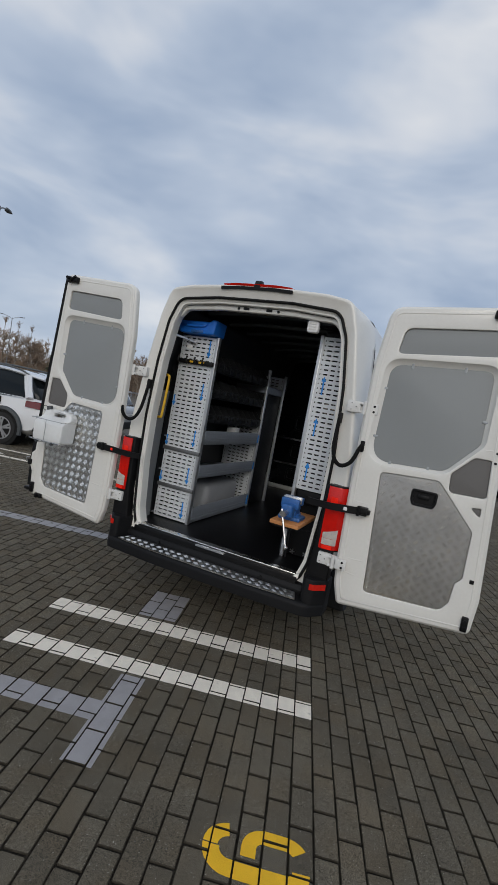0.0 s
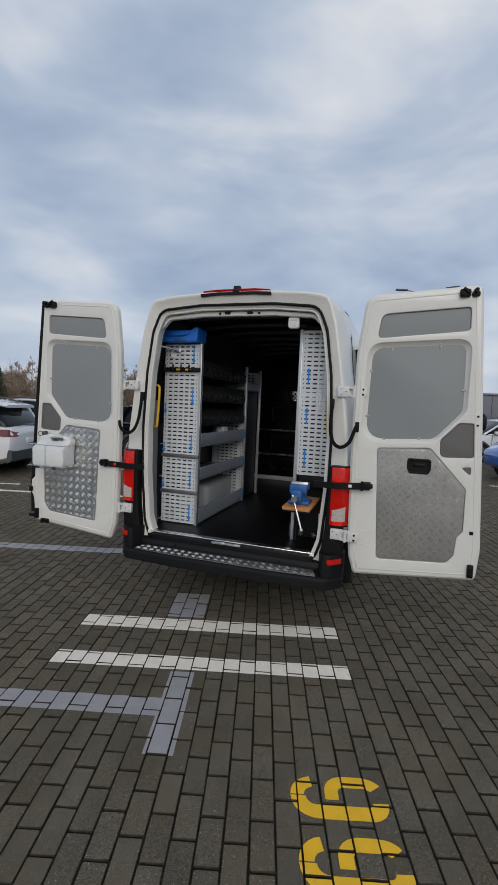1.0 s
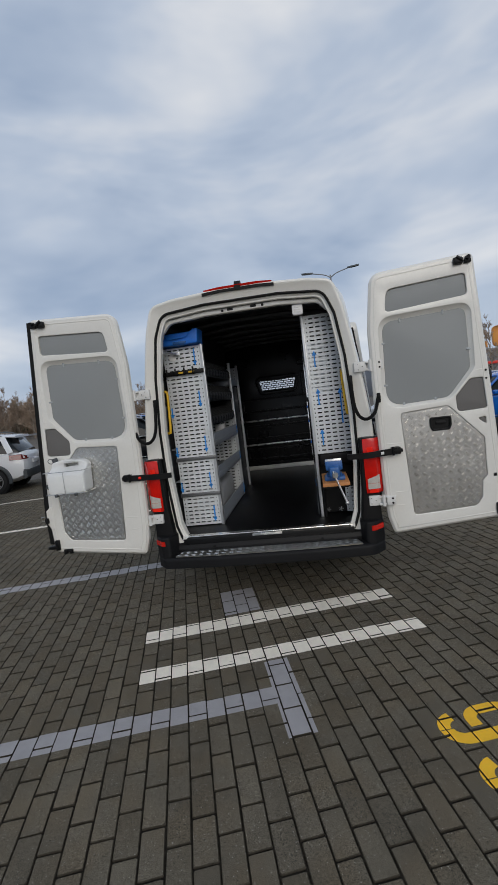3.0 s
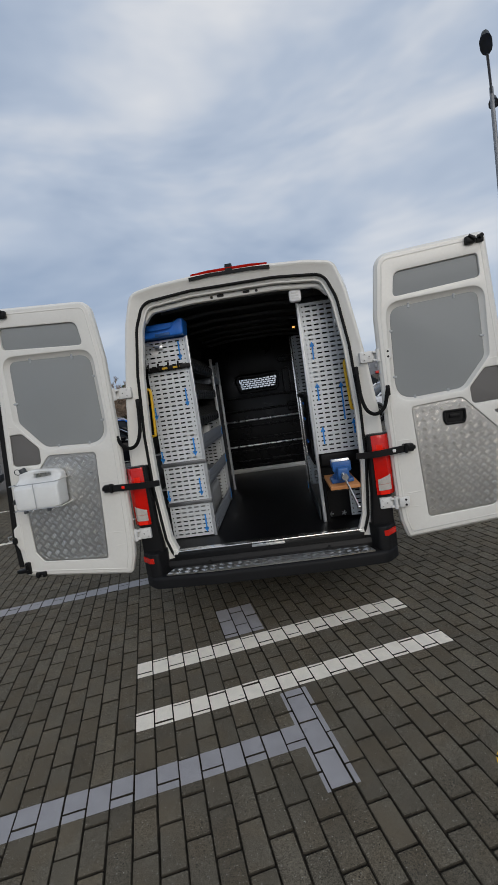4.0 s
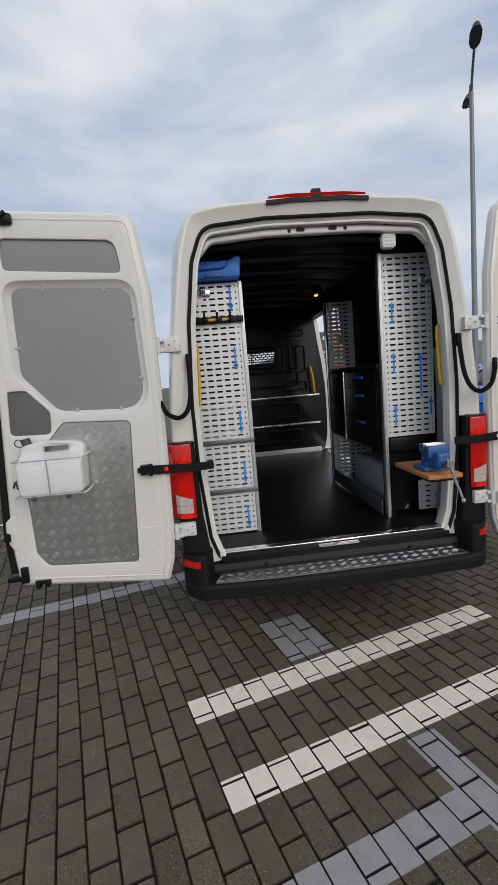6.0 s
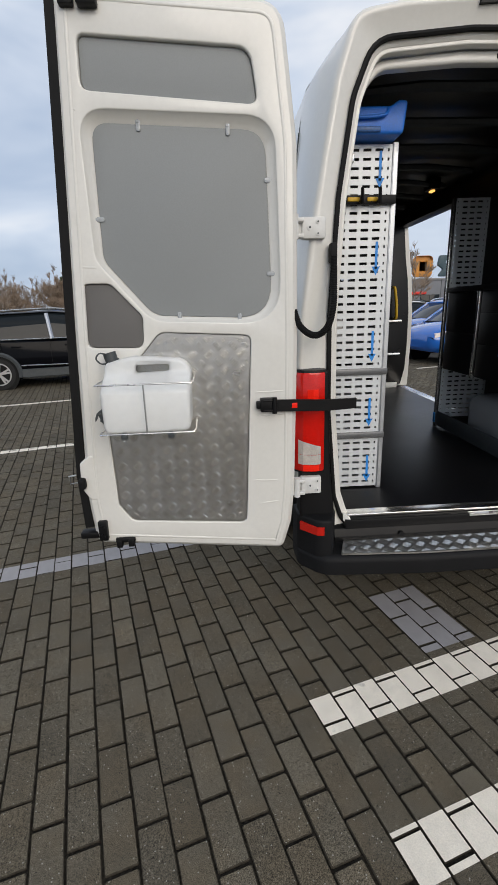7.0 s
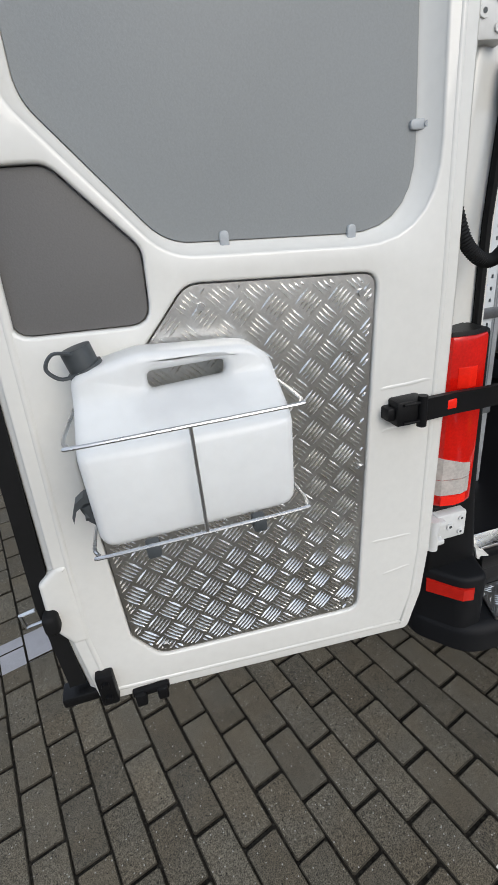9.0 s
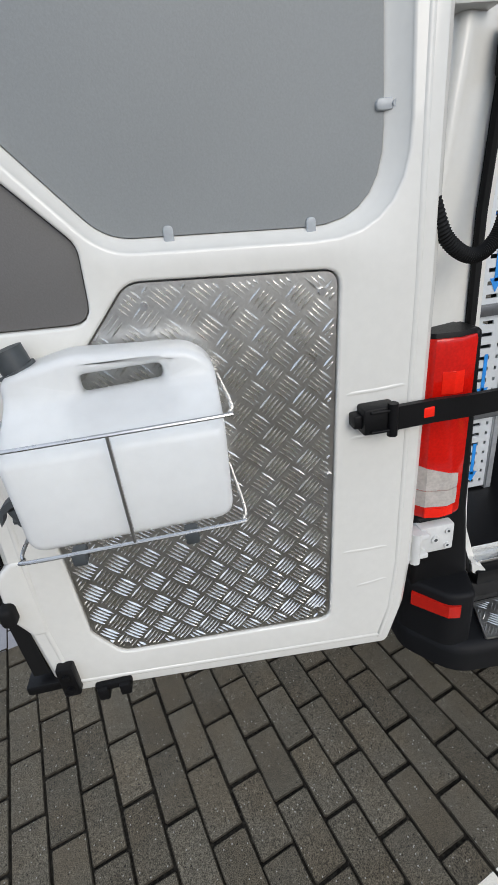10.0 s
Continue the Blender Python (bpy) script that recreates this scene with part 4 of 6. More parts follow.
        bm = bm_new()
        tube(bm, [(-1.875, y - 0.006, 0.875), (-1.905, y - 0.008, 0.872), (-1.908, y - 0.008, 0.905), (-1.88, y - 0.006, 0.908)], 0.004, 6)
        part("latch_loop", bm, STEEL, door)
        bm = bm_new()
        box(bm, -1.752, -1.667, y - 0.012, y + 0.03, 0.590, 0.612, 0.006)
        box(bm, -1.747, -1.722, y - 0.02, y + 0.02, 0.570, 0.606, 0.004)
        box(bm, -1.697, -1.672, y - 0.02, y + 0.02, 0.573, 0.606, 0.004)
        part("bottom_catch", bm, BLACK, door)
        bm = bm_new()
        box(bm, -1.900, -1.820, y + 0.0, y + 0.05, 0.612, 0.640, 0.006)
        part("bottom_buffer", bm, BLACK, door)
    else:
        bm.free()
        bm = bm_new()
        box(bm, 1.775, 1.80, y - 0.003, y + 0.002, 0.90, 0.925, 0.002)
        part("edge_hole", bm, BLACK, door)
        for z in (1.70, 1.64):
            bm = bm_new()
            cyl(bm, (1.772, y + 0.002, z), (1.772, y - 0.003, z), 0.008, 8)
            part("edge_hole", bm, BLACK, door)
        bm = bm_new()
        lathe_x(bm, [(0.0, 0.05), (0.01, 0.062), (0.03, 0.064), (0.045, 0.05)], 16, (1.79, y + 0.11, 1.66))
        box(bm, 1.765, 1.80, y + 0.05, y + 0.12, 1.64, 1.69, 0.008)
        part("outer_handle", bm, BLACK, door)
    # number plate bars and outer face trim stay on the hidden side
    return door


rear_door(1, -0.085, "rear_door", "open white rear door with tread plate panel and black handle")
rear_door(-1, -0.140, "rear_door", "open white rear door carrying a wire rack and water canister")


# ---- inside the van: shelving by the driver's side wall ----
def arrow(bm, x, z, up, y, length=0.15):
    d = 1 if up else -1
    box(bm, x - 0.006, x + 0.006, y - 0.001, y, z - d * length, z - d * 0.03)
    v = [bm.verts.new(p) for p in ((x - 0.020, y - 0.001, z - d * 0.04), (x + 0.020, y - 0.001, z - d * 0.04), (x, y - 0.001, z))]
    bm.faces.new(v)


rack = thing("shelving_unit", "aluminium van shelving unit with perforated end panel, trays and black bins", "shelving")
for z0, z1 in ((0.600, 0.872), (0.905, 1.205), (1.238, 2.230)):
    bm = bm_new()
    perforated(bm, -0.790, -0.452, z0, z1, 0.328, 0.334)
    part("perforated_panel", bm, PERF, rack, "pale grey slotted steel panel")
for z in (0.872, 1.205):
    bm = bm_new()
    box(bm, -0.80, -0.425, 0.312, 0.334, z, z + 0.033, 0.004)
    part("panel_rail", bm, RAILM, rack, "dark grey cross rail")
for y in (0.345, 1.625, 2.17):
    bm = bm_new()
    box(bm, -0.452, -0.425, y - 0.022, y + 0.022, 0.588, 2.238 if y < 1 else 2.15, 0.004)
    box(bm, -0.447, -0.430, y - 0.025, y - 0.021, 0.60, 2.20 if y < 1 else 2.13)
    part("upright", bm, ALUD, rack, "ribbed aluminium upright")
for x, z in ((-0.505, 2.055), (-0.505, 1.68), (-0.505, 1.27), (-0.505, 0.935), (-0.505, 0.625), (-0.775, 1.60), (-0.78, 1.24), (-0.78, 0.91)):
    bm = bm_new()
    arrow(bm, x, z, False, 0.3275, 0.15 if x > -0.6 else 0.10)
    part("blue_arrow", bm, DECAL, rack, "blue down arrow sticker")
bm = bm_new()
for k in range(5):
    box(bm, -0.735 + k * 0.012, -0.733 + k * 0.012 + 0.006, 0.3262, 0.3275, 2.135, 2.165)
plate(bm, [(-0.705 + 0.034 * math.cos(a * math.pi / 8), 2.150 + 0.034 * math.sin(a * math.pi / 8)) for a in range(16)], [], 0.3266, 0.328)
part("round_label", bm, STICK, rack, "white round label")
bm = bm_new()
box(bm, -0.795, -0.435, 0.296, 0.326, 1.985, 2.022, 0.003)
rail = part("hook_rail", bm, BLACK, rack, "black tool hook rail")
for x in (-0.76, -0.68, -0.60, -0.52):
    bm = bm_new()
    tube(bm, smooth_line([(x, 0.30, 2.0), (x, 0.27, 1.985), (x, 0.265, 2.02), (x, 0.27, 2.045)], 4), 0.008, 6)
    part("hook", bm, BLACK, rail)
for x in (-0.66, -0.57):
    bm = bm_new()
    box(bm, x, x + 0.055, 0.288, 0.298, 1.995, 2.012, 0.003)
    part("yellow_clip", bm, YELLOW, rail)
bm = bm_new()
tube(bm, [(-0.81, 0.16, 2.205), (-0.74, 0.24, 2.195), (-0.66, 0.315, 2.175)], 0.010, 6)
box(bm, -0.69, -0.63, 0.305, 0.328, 2.155, 2.190, 0.004)
part("wall_strut", bm, STEEL, rack, "bright steel wall strut")
# back sheet and shelves
bm = bm_new()
box(bm, -0.855, -0.845, 0.34, 2.2, 0.60, 2.1)
part("back_sheet", bm, LINER, rack)
bm = bm_new()
perforated(bm, -0.83, -0.452, 0.60, 1.55, 1.60, 1.606)
part("perforated_divider", bm, PERF, rack, "slotted steel divider")
bm = bm_new()
perforated(bm, -0.83, -0.452, 1.95, 2.12, 2.145, 2.151)
part("perforated_divider", bm, PERF, rack)
for z0, z1 in ((0.600, 0.745), (1.005, 1.125), (1.310, 1.435)):
    bm = bm_new()
    plate(bm, rounded([(-0.845, z0), (-0.428, z0), (-0.422, z1), (-0.432, z1), (-0.440, z0 + 0.012), (-0.845, z0 + 0.012)], 0.003, 2), [], 0.37, 1.60, 0.0, XZ)
    tray = part("tray", bm, TRAY, rack, "grey aluminium shelf tray")
    for dz in (0.03, 0.055, 0.095):
        bm = bm_new()
        box(bm, -0.4275 + 0.0, -0.4225, 0.38, 1.59, z0 + dz, z0 + dz + 0.006, 0.001)
        part("tray_rib", bm, TRAY, tray)
    bm = bm_new()
    box(bm, -0.434, -0.4195, 1.575, 1.602, z0 + 0.02, z1 - 0.02, 0.003)
    part("blue_clip", bm, DECAL, tray, "blue end clip")
for z0 in (1.50, 1.725, 1.955):
    bm = bm_new()
    box(bm, -0.845, -0.45, 0.37, 1.60, z0, z0 + 0.012)
    shelf = part("bin_shelf", bm, BINM, rack)
# lower cover and locker side
bm = bm_new()
box(bm, -0.84, -0.50, 0.75, 1.45, 0.62, 0.90, 0.06, 4)
part("arch_cover", bm, ARCHM, rack, "grey wheel arch cover")
bm = bm_new()
box(bm, -0.845, -0.455, 1.66, 2.145, 0.60, 1.88, 0.006)
part("locker", bm, BLACK, rack, "black locker panel")
bm = bm_new()
box(bm, -0.845, -0.440, 1.66, 2.145, 1.89, 1.97, 0.006)
part("locker_tray", bm, TRAY, rack)

bin_proto = None
for z0 in (1.512, 1.737, 1.967):
    for k in range(9):
        y = 0.385 + k * 0.135
        if bin_proto is None:
            bin_proto = thing("storage_bin", "black open-fronted plastic storage bin on a shelf", "storage bin", "bins on the shelving", at=(-0.45, y, z0))
            bm = bm_new()
            for a, b2 in ((0.0, 0.006), (0.119, 0.125)):
                loft(bm, [[(-0.36, a, 0.0), (-0.36, b2, 0.0), (-0.36, b2, 0.15), (-0.36, a, 0.15)], [(-0.05, a, 0), (-0.05, b2, 0), (-0.05, b2, 0.15), (-0.05, a, 0.15)], [(0.0, a, 0), (0.0, b2, 0), (0.02, b2, 0.07), (0.02, a, 0.07)]])
            box(bm, -0.36, 0.0, 0, 0.125, 0, 0.006)
            box(bm, 0.002, 0.018, 0, 0.125, 0, 0.068, 0.003)
            box(bm, -0.36, -0.354, 0, 0.125, 0, 0.15)
            part("bin_body", bm, BINM, bin_proto)
            bm = bm_new()
            box(bm, 0.016, 0.024, 0.03, 0.095, 0.028, 0.055, 0.002)
            part("label_holder", bm, BLACK, bin_proto)
        else:
            copy_thing(bin_proto, pose(-0.45, y, z0))

box_thing = thing("small_carton", "small white carton on the upper tray", "carton")
bm = bm_new()
box(bm, -0.56, -0.47, 1.05, 1.16, 1.324, 1.475, 0.004)
part("carton_body", bm, STICK, box_thing)

case = thing("tool_case", "bright blue plastic tool case lying on top of the shelving", "tool case")
bm = bm_new()
prof = rounded([(-0.785, 2.241), (-0.440, 2.241), (-0.426, 2.366), (-0.466, 2.368), (-0.500, 2.346), (-0.785, 2.344)], [0.02, 0.02, 0.015, 0.012, 0.012, 0.02], 3)
plate(bm, prof, [], 0.235, 0.42, 0.012)
part("case_body", bm, BLUE, case)
bm = bm_new()
box(bm, -0.66, -0.54, 0.228, 0.240, 2.247, 2.270, 0.006)
part("case_latch", bm, VICE, case)
bm = bm_new()
tube(bm, smooth_line([(-0.72, 0.238, 2.312), (-0.70, 0.218, 2.299), (-0.60, 0.218, 2.299), (-0.53, 0.218, 2.307), (-0.51, 0.238, 2.335)], 5), 0.007, 8)
part("case_handle", bm, BLUE, case)

for s, y in ((-1, 0.165), (1, 0.120)):
    grab = thing("grab_handle", "yellow grab handle on the door pillar", "handle", "yellow grab handles")
    bm = bm_new()
    tube(bm, smooth_line([(s * 0.80, y, 1.85), (s * 0.760, y - 0.01, 1.848), (s * 0.744, y - 0.012, 1.82), (s * 0.749, y - 0.014, 1.66), (s * 0.757, y - 0.016, 1.51), (s * 0.768, y - 0.012, 1.488), (s * 0.815, y, 1.487)], 6), 0.011, 8)
    part("handle_bar", bm, YELLOW, grab)

# ---- bench side ----
bench = thing("workbench_unit", "tall aluminium bench unit with slotted panel, black drawers and open shelf", "workbench")
bm = bm_new()
perforated(bm, 0.486, 0.820, 1.150, 2.340, 0.308, 0.314)
part("perforated_panel", bm, PERF, bench, "pale grey slotted steel panel")
bm = bm_new()
box(bm, 0.458, 0.486, 0.300, 0.345, 0.588, 2.350, 0.004)
box(bm, 0.464, 0.480, 0.296, 0.301, 0.60, 2.34)
part("upright", bm, ALUD, bench, "ribbed aluminium upright")
bm = bm_new()
box(bm, 0.735, 0.79, 0.285, 0.308, 2.14, 2.19, 0.005)
tube(bm, [(0.76, 0.29, 2.165), (0.80, 0.22, 2.18), (0.82, 0.16, 2.19)], 0.010, 6)
part("wall_strut", bm, STEEL, bench, "bright steel wall strut")
bm = bm_new()
box(bm, 0.50, 0.80, 0.298, 0.322, 2.348, 2.382, 0.006)
part("top_rail", bm, BLACK, bench)
for x, z, l2 in ((0.545, 2.04, 0.14), (0.545, 1.715, 0.14), (0.545, 1.365, 0.14), (0.795, 1.40, 0.12), (0.73, 1.70, 0.3)):
    bm = bm_new()
    arrow(bm, x, z, True, 0.3075, l2)
    part("blue_arrow", bm, DECAL, bench, "blue up arrow sticker")
bm = bm_new()
perforated(bm, 0.690, 0.825, 0.62, 0.84, 0.31, 0.316)
part("perforated_panel", bm, PERF, bench)
bm = bm_new()
box(bm, 0.436, 0.845, 0.345, 1.56, 1.612, 1.648, 0.004)
part("worktop", bm, BLACK, bench, "black worktop")
bm = bm_new()
box(bm, 0.455, 0.845, 0.385, 1.52, 1.05, 1.612, 0.003)
part("drawer_body", bm, BLACK, bench)
for z, hgt in ((1.058, 0.212), (1.276, 0.196), (1.478, 0.128)):
    bm = bm_new()
    box(bm, 0.444, 0.456, 0.392, 1.052, z, z + hgt, 0.004)
    dr = part("drawer_front", bm, BLACK, bench)
    bm = bm_new()
    box(bm, 0.430, 0.446, 0.625, 0.785, z + hgt - 0.055, z + hgt - 0.035, 0.005)
    part("drawer_handle", bm, BLUE, dr, "blue drawer handle")
for z, hgt in ((1.058, 0.27), (1.334, 0.272)):
    bm = bm_new()
    box(bm, 0.446, 0.456, 1.090, 1.515, z, z + hgt, 0.004)
    part("drawer_front", bm, BLACK, bench)
for y in (1.07, 1.54):
    bm = bm_new()
    box(bm, 0.428, 0.452, y - 0.014, y + 0.014, 1.04 if y < 1.3 else 0.588, 1.612 if y < 1.3 else 2.25, 0.003)
    part("upright", bm, ALU, bench)
bm = bm_new()
perforated(bm, 0.452, 0.700, 1.655, 2.25, 1.532, 1.538)
part("perforated_panel", bm, PERF, bench)
bm = bm_new()
box(bm, 0.705, 0.85, 1.530, 1.545, 1.650, 2.25, 0.003)
part("dark_panel", bm, LINER, bench)
bm = bm_new()
perforated(bm, 0.455, 0.82, 0.66, 1.05, 1.532, 1.538)
part("perforated_panel", bm, PERF, bench)
bm = bm_new()
box(bm, 0.54, 0.845, 0.45, 1.30, 0.588, 0.90, 0.09, 5)
part("arch_cover", bm, ARCHM, bench, "grey wheel arch cover")
bm = bm_new()
box(bm, 0.436, 0.448, 0.35, 1.55, 0.60, 0.715, 0.003)
part("kick_tray", bm, CAPM, bench, "grey shelf tray front")
bm = bm_new()
box(bm, 0.424, 0.430, 1.525, 1.555, 0.62, 0.70, 0.003)
part("blue_clip", bm, DECAL, bench)
bm = bm_new()
box(bm, 0.48, 0.85, 0.40, 0.41, 0.60, 1.14)
part("dark_panel", bm, BLACK, bench)
for x in (0.53, 0.64):
    bm = bm_new()
    for k in range(5):
        cyl(bm, (x, 0.392, 0.625), (x + 0.022 * math.cos(k * 1.257), 0.392, 0.625 + 0.022 * math.sin(k * 1.257)), 0.005, 6)
    part("fixing_knob", bm, STEEL, bench)

bag = thing("tool_bag", "black soft tool bag resting above the vice board", "bag")
bm = bm_new()
box(bm, 0.495, 0.815, 0.315, 0.395, 1.035, 1.148, 0.02, 3)
part("bag_body", bm, BLACK, bag)

board = thing("vice_board", "orange plywood vice board on a fold-out steel bracket", "board")
bm = bm_new()
box(bm, 0.500, 0.705, -0.215, 0.25, 0.958, 0.984, 0.003)
part("board_top", bm, WOOD, board)
bm = bm_new()
tube(bm, [(0.52, -0.20, 0.950), (0.69, -0.20, 0.950), (0.69, 0.39, 0.950)], 0.008, 6)
tube(bm, [(0.52, -0.20, 0.950), (0.52, 0.30, 0.950)], 0.008, 6)
tube(bm, [(0.50, 0.05, 0.905), (0.80, 0.05, 0.905)], 0.007, 6)
cyl(bm, (0.505, 0.31, 0.588), (0.505, 0.31, 0.955), 0.012, 8)
part("bracket", bm, BLACK, board)

vice = thing("bench_vice", "blue cast-iron bench vice with a steel handle", "vice")
VX, VY, VZ = -0.080, -0.255, 0.052
bm = bm_new()
box(bm, 0.600 + VX, 0.760 + VX, 0.13 + VY, 0.28 + VY, 0.932 + VZ, 0.962 + VZ, 0.010)
box(bm, 0.635 + VX, 0.725 + VX, 0.12 + VY, 0.25 + VY, 0.955 + VZ, 1.065 + VZ, 0.016, 3)
box(bm, 0.615 + VX, 0.745 + VX, 0.18 + VY, 0.23 + VY, 1.040 + VZ, 1.095 + VZ, 0.008)
cyl(bm, (0.680 + VX, 0.20 + VY, 0.945 + VZ), (0.680 + VX, 0.20 + VY, 0.985 + VZ), 0.062, 20)
part("vice_body", bm, VICE, vice)
bm = bm_new()
box(bm, 0.640 + VX, 0.720 + VX, 0.045 + VY, 0.125 + VY, 0.965 + VZ, 1.055 + VZ, 0.014, 3)
box(bm, 0.615 + VX, 0.745 + VX, 0.105 + VY, 0.14 + VY, 1.020 + VZ, 1.090 + VZ, 0.008)
part("front_jaw", bm, VICE, vice)
for y in (0.141, 0.173):
    bm = bm_new()
    box(bm, 0.618 + VX, 0.742 + VX, y + VY, y + VY + 0.006, 1.055 + VZ, 1.100 + VZ, 0.002)
    part("jaw_plate", bm, STEEL, vice)
bm = bm_new()
cyl(bm, (0.680 + VX, 0.05 + VY, 1.0 + VZ), (0.680 + VX, -0.02 + VY, 1.0 + VZ), 0.022, 14)
part("spindle", bm, STEEL, vice)
bm = bm_new()
cyl(bm, (0.665 + VX, -0.005 + VY, 1.03 + VZ), (0.745 + VX, -0.03 + VY, 0.79 + VZ), 0.0075, 8)
bmesh.ops.create_uvsphere(bm, u_segments=10, v_segments=6, radius=0.014, matrix=Matrix.Translation((0.745 + VX, -0.03 + VY, 0.788 + VZ)))
part("vice_handle", bm, STEEL, vice, "bright steel vice handle")

# inner pillar linings beside the racks
for s in (-1, 1):
    lining = thing("pillar_lining", "dark grey moulded pillar lining beside the rear opening", "lining", "pillar linings")
    bm = bm_new()
    loft(bm, [[(s * (0.80 + d), 0.075, z), (s * (0.815 + d), 0.075, z), (s * (0.845 + d), 0.30, z), (s * (0.83 + d), 0.30, z)] for z, d in ((0.590, -0.02), (0.9, 0.0), (1.5, 0.0), (1.72, -0.015))])
    part("lining_panel", bm, GREYBOX, lining)

lamp_in = thing("cargo_lamp", "square white cargo lamp under the roof", "lamp")
bm = bm_new()
plate(bm, rounded([(0.405, 2.320), (0.492, 2.320), (0.492, 2.408), (0.405, 2.408)], 0.022), [], 0.080, 0.115, 0.010)
part("lamp_housing", bm, STICK, lamp_in)
bm = bm_new()
for z in (2.344, 2.364, 2.384):
    box(bm, 0.422, 0.475, 0.077, 0.081, z - 0.006, z + 0.006, 0.001)
part("lamp_lens", bm, HINGE, lamp_in)
bm = bm_new()
box(bm, 0.425, 0.470, 0.085, 0.12, 2.405, 2.46, 0.006)
part("lamp_mount", bm, BLACK, lamp_in)

amber = thing("entry_lamp", "small lit amber entry lamp above the side door", "lamp")
bm = bm_new()
box(bm, 0.51, 0.54, 2.09, 2.15, 2.412, 2.428, 0.006)
part("lamp_lens", bm, GLOW, amber)
bm = bm_new()
box(bm, 0.485, 0.565, 2.05, 2.19, 2.428, 2.51, 0.006)
part("lamp_base", bm, BLACK, amber)
grab = thing("grab_handle", "yellow grab handle beside the side door", "handle", "yellow grab handles")
bm = bm_new()
tube(bm, smooth_line([(0.70, 3.34, 1.72), (0.70, 3.29, 1.70), (0.72, 3.28, 1.55), (0.73, 3.29, 1.40), (0.73, 3.34, 1.38)], 5), 0.016, 8)
part("handle_bar", bm, YELLOW, grab)

# ---- water canister on the door ----
YD = -0.140
wire = thing("wire_rack", "bright steel wire rack fixed to the rear door", "rack")
for z in (1.302, 1.122):
    bm = bm_new()
    tube(bm, smooth_line([(-1.705, YD - 0.002, z), (-1.712, YD - 0.15, z), (-1.705, -0.325, z), (-1.695, -0.333, z), (-1.54, -0.334, z), (-1.385, -0.333, z), (-1.372, -0.325, z), (-1.366, YD - 0.15, z), (-1.37, YD - 0.002, z)], 5), 0.0032, 8)
    part("wire_loop", bm, STEEL, wire)
bm = bm_new()
cyl(bm, (-1.540, -0.334, 1.302), (-1.540, -0.334, 1.122), 0.003, 8)
part("wire_upright", bm, STEEL, wire)
for x in (-1.625, -1.455):
    bm = bm_new()
    tube(bm, [(x, -0.332, 1.122), (x, -0.30, 1.100), (x, YD - 0.002, 1.100)], 0.003, 6)
    part("wire_base", bm, STEEL, wire)
    bm = bm_new()
    box(bm, x - 0.011, x + 0.011, -0.338, -0.312, 1.100, 1.124, 0.004)
    part("rubber_foot", bm, CAPM, wire)

can = thing("water_canister", "milky white plastic water canister with grey cap in rack", "canister")
bm = bm_new()
hole = rounded([(-1.582, 1.328), (-1.458, 1.332), (-1.456, 1.357), (-1.582, 1.356)], 0.010, 4)
back_hole = rounded([(-1.600, 1.290), (-1.440, 1.290), (-1.440, 1.360), (-1.600, 1.360)], 0.010, 4)
outline = rounded([(-1.700, 1.116), (-1.384, 1.118), (-1.379, 1.27), (-1.376, 1.345), (-1.412, 1.374), (-1.59, 1.388), (-1.695, 1.368), (-1.702, 1.27)], [0.03, 0.03, 0.1, 0.05, 0.06, 0.08, 0.03, 0.1], 6)
plate(bm, outline, [hole], -0.312, -0.290, 0.014, XZ, 6, back=False)
plate(bm, outline, [back_hole], -0.152, -0.290, 0.018, XZ, 6, back=False)
loft(bm, [[XZ(p, -0.290) for p in hole], [XZ(p, -0.290) for p in back_hole]], cap=False)
bmesh.ops.remove_doubles(bm, verts=bm.verts, dist=0.0005)
# the shoulder slopes back to a thin handle
for z in (1.262, 1.274, 1.286, 1.298, 1.31, 1.322, 1.334):
    bmesh.ops.bisect_plane(bm, geom=bm.verts[:] + bm.edges[:] + bm.faces[:], plane_co=(0, 0, z), plane_no=(0, 0, 1), dist=0.0002)
for v in bm.verts:
    k = min(1.0, max(0.0, (v.co.z - 1.262) / 0.078))
    v.co.y += min(1.0, max(0.0, (-0.152 - v.co.y) / 0.138)) * 0.088 * k * k * (3 - 2 * k)
part("canister_body", bm, CAN, can, sharp=75)
bm = bm_new()
cyl(bm, (-1.662, -0.188, 1.335), (-1.672, -0.188, 1.376), 0.020, 20)
part("canister_neck", bm, CAN, can)
bm = bm_new()
cyl(bm, (-1.670, -0.188, 1.368), (-1.672, -0.188, 1.373), 0.029, 24)
cyl(bm, (-1.671, -0.188, 1.371), (-1.679, -0.188, 1.404), 0.024, 24)
cap_ob = part("screw_cap", bm, CAPM, can, "dark grey screw cap with strap")
bm = bm_new()
tube(bm, smooth_line([(-1.680, -0.208, 1.398), (-1.708, -0.216, 1.404), (-1.722, -0.216, 1.384), (-1.706, -0.214, 1.366), (-1.684, -0.208, 1.366)], 6), 0.003, 6)
part("cap_strap", bm, CAPM, cap_ob)
bm = bm_new()
cyl(bm, (-1.694, -0.24, 1.172), (-1.728, -0.24, 1.178), 0.012, 10)
tube(bm, [(-1.706, -0.24, 1.140), (-1.710, -0.24, 1.158), (-1.714, -0.24, 1.168), (-1.722, -0.24, 1.196)], [0.008, 0.009, 0.013, 0.014], 12)
loft(bm, [[(x, -0.252, z), (x, -0.228, z), (x, -0.228, z + 0.012), (x, -0.252, z + 0.012)] for x, z in ((-1.708, 1.200), (-1.724, 1.200), (-1.738, 1.190), (-1.746, 1.170))])
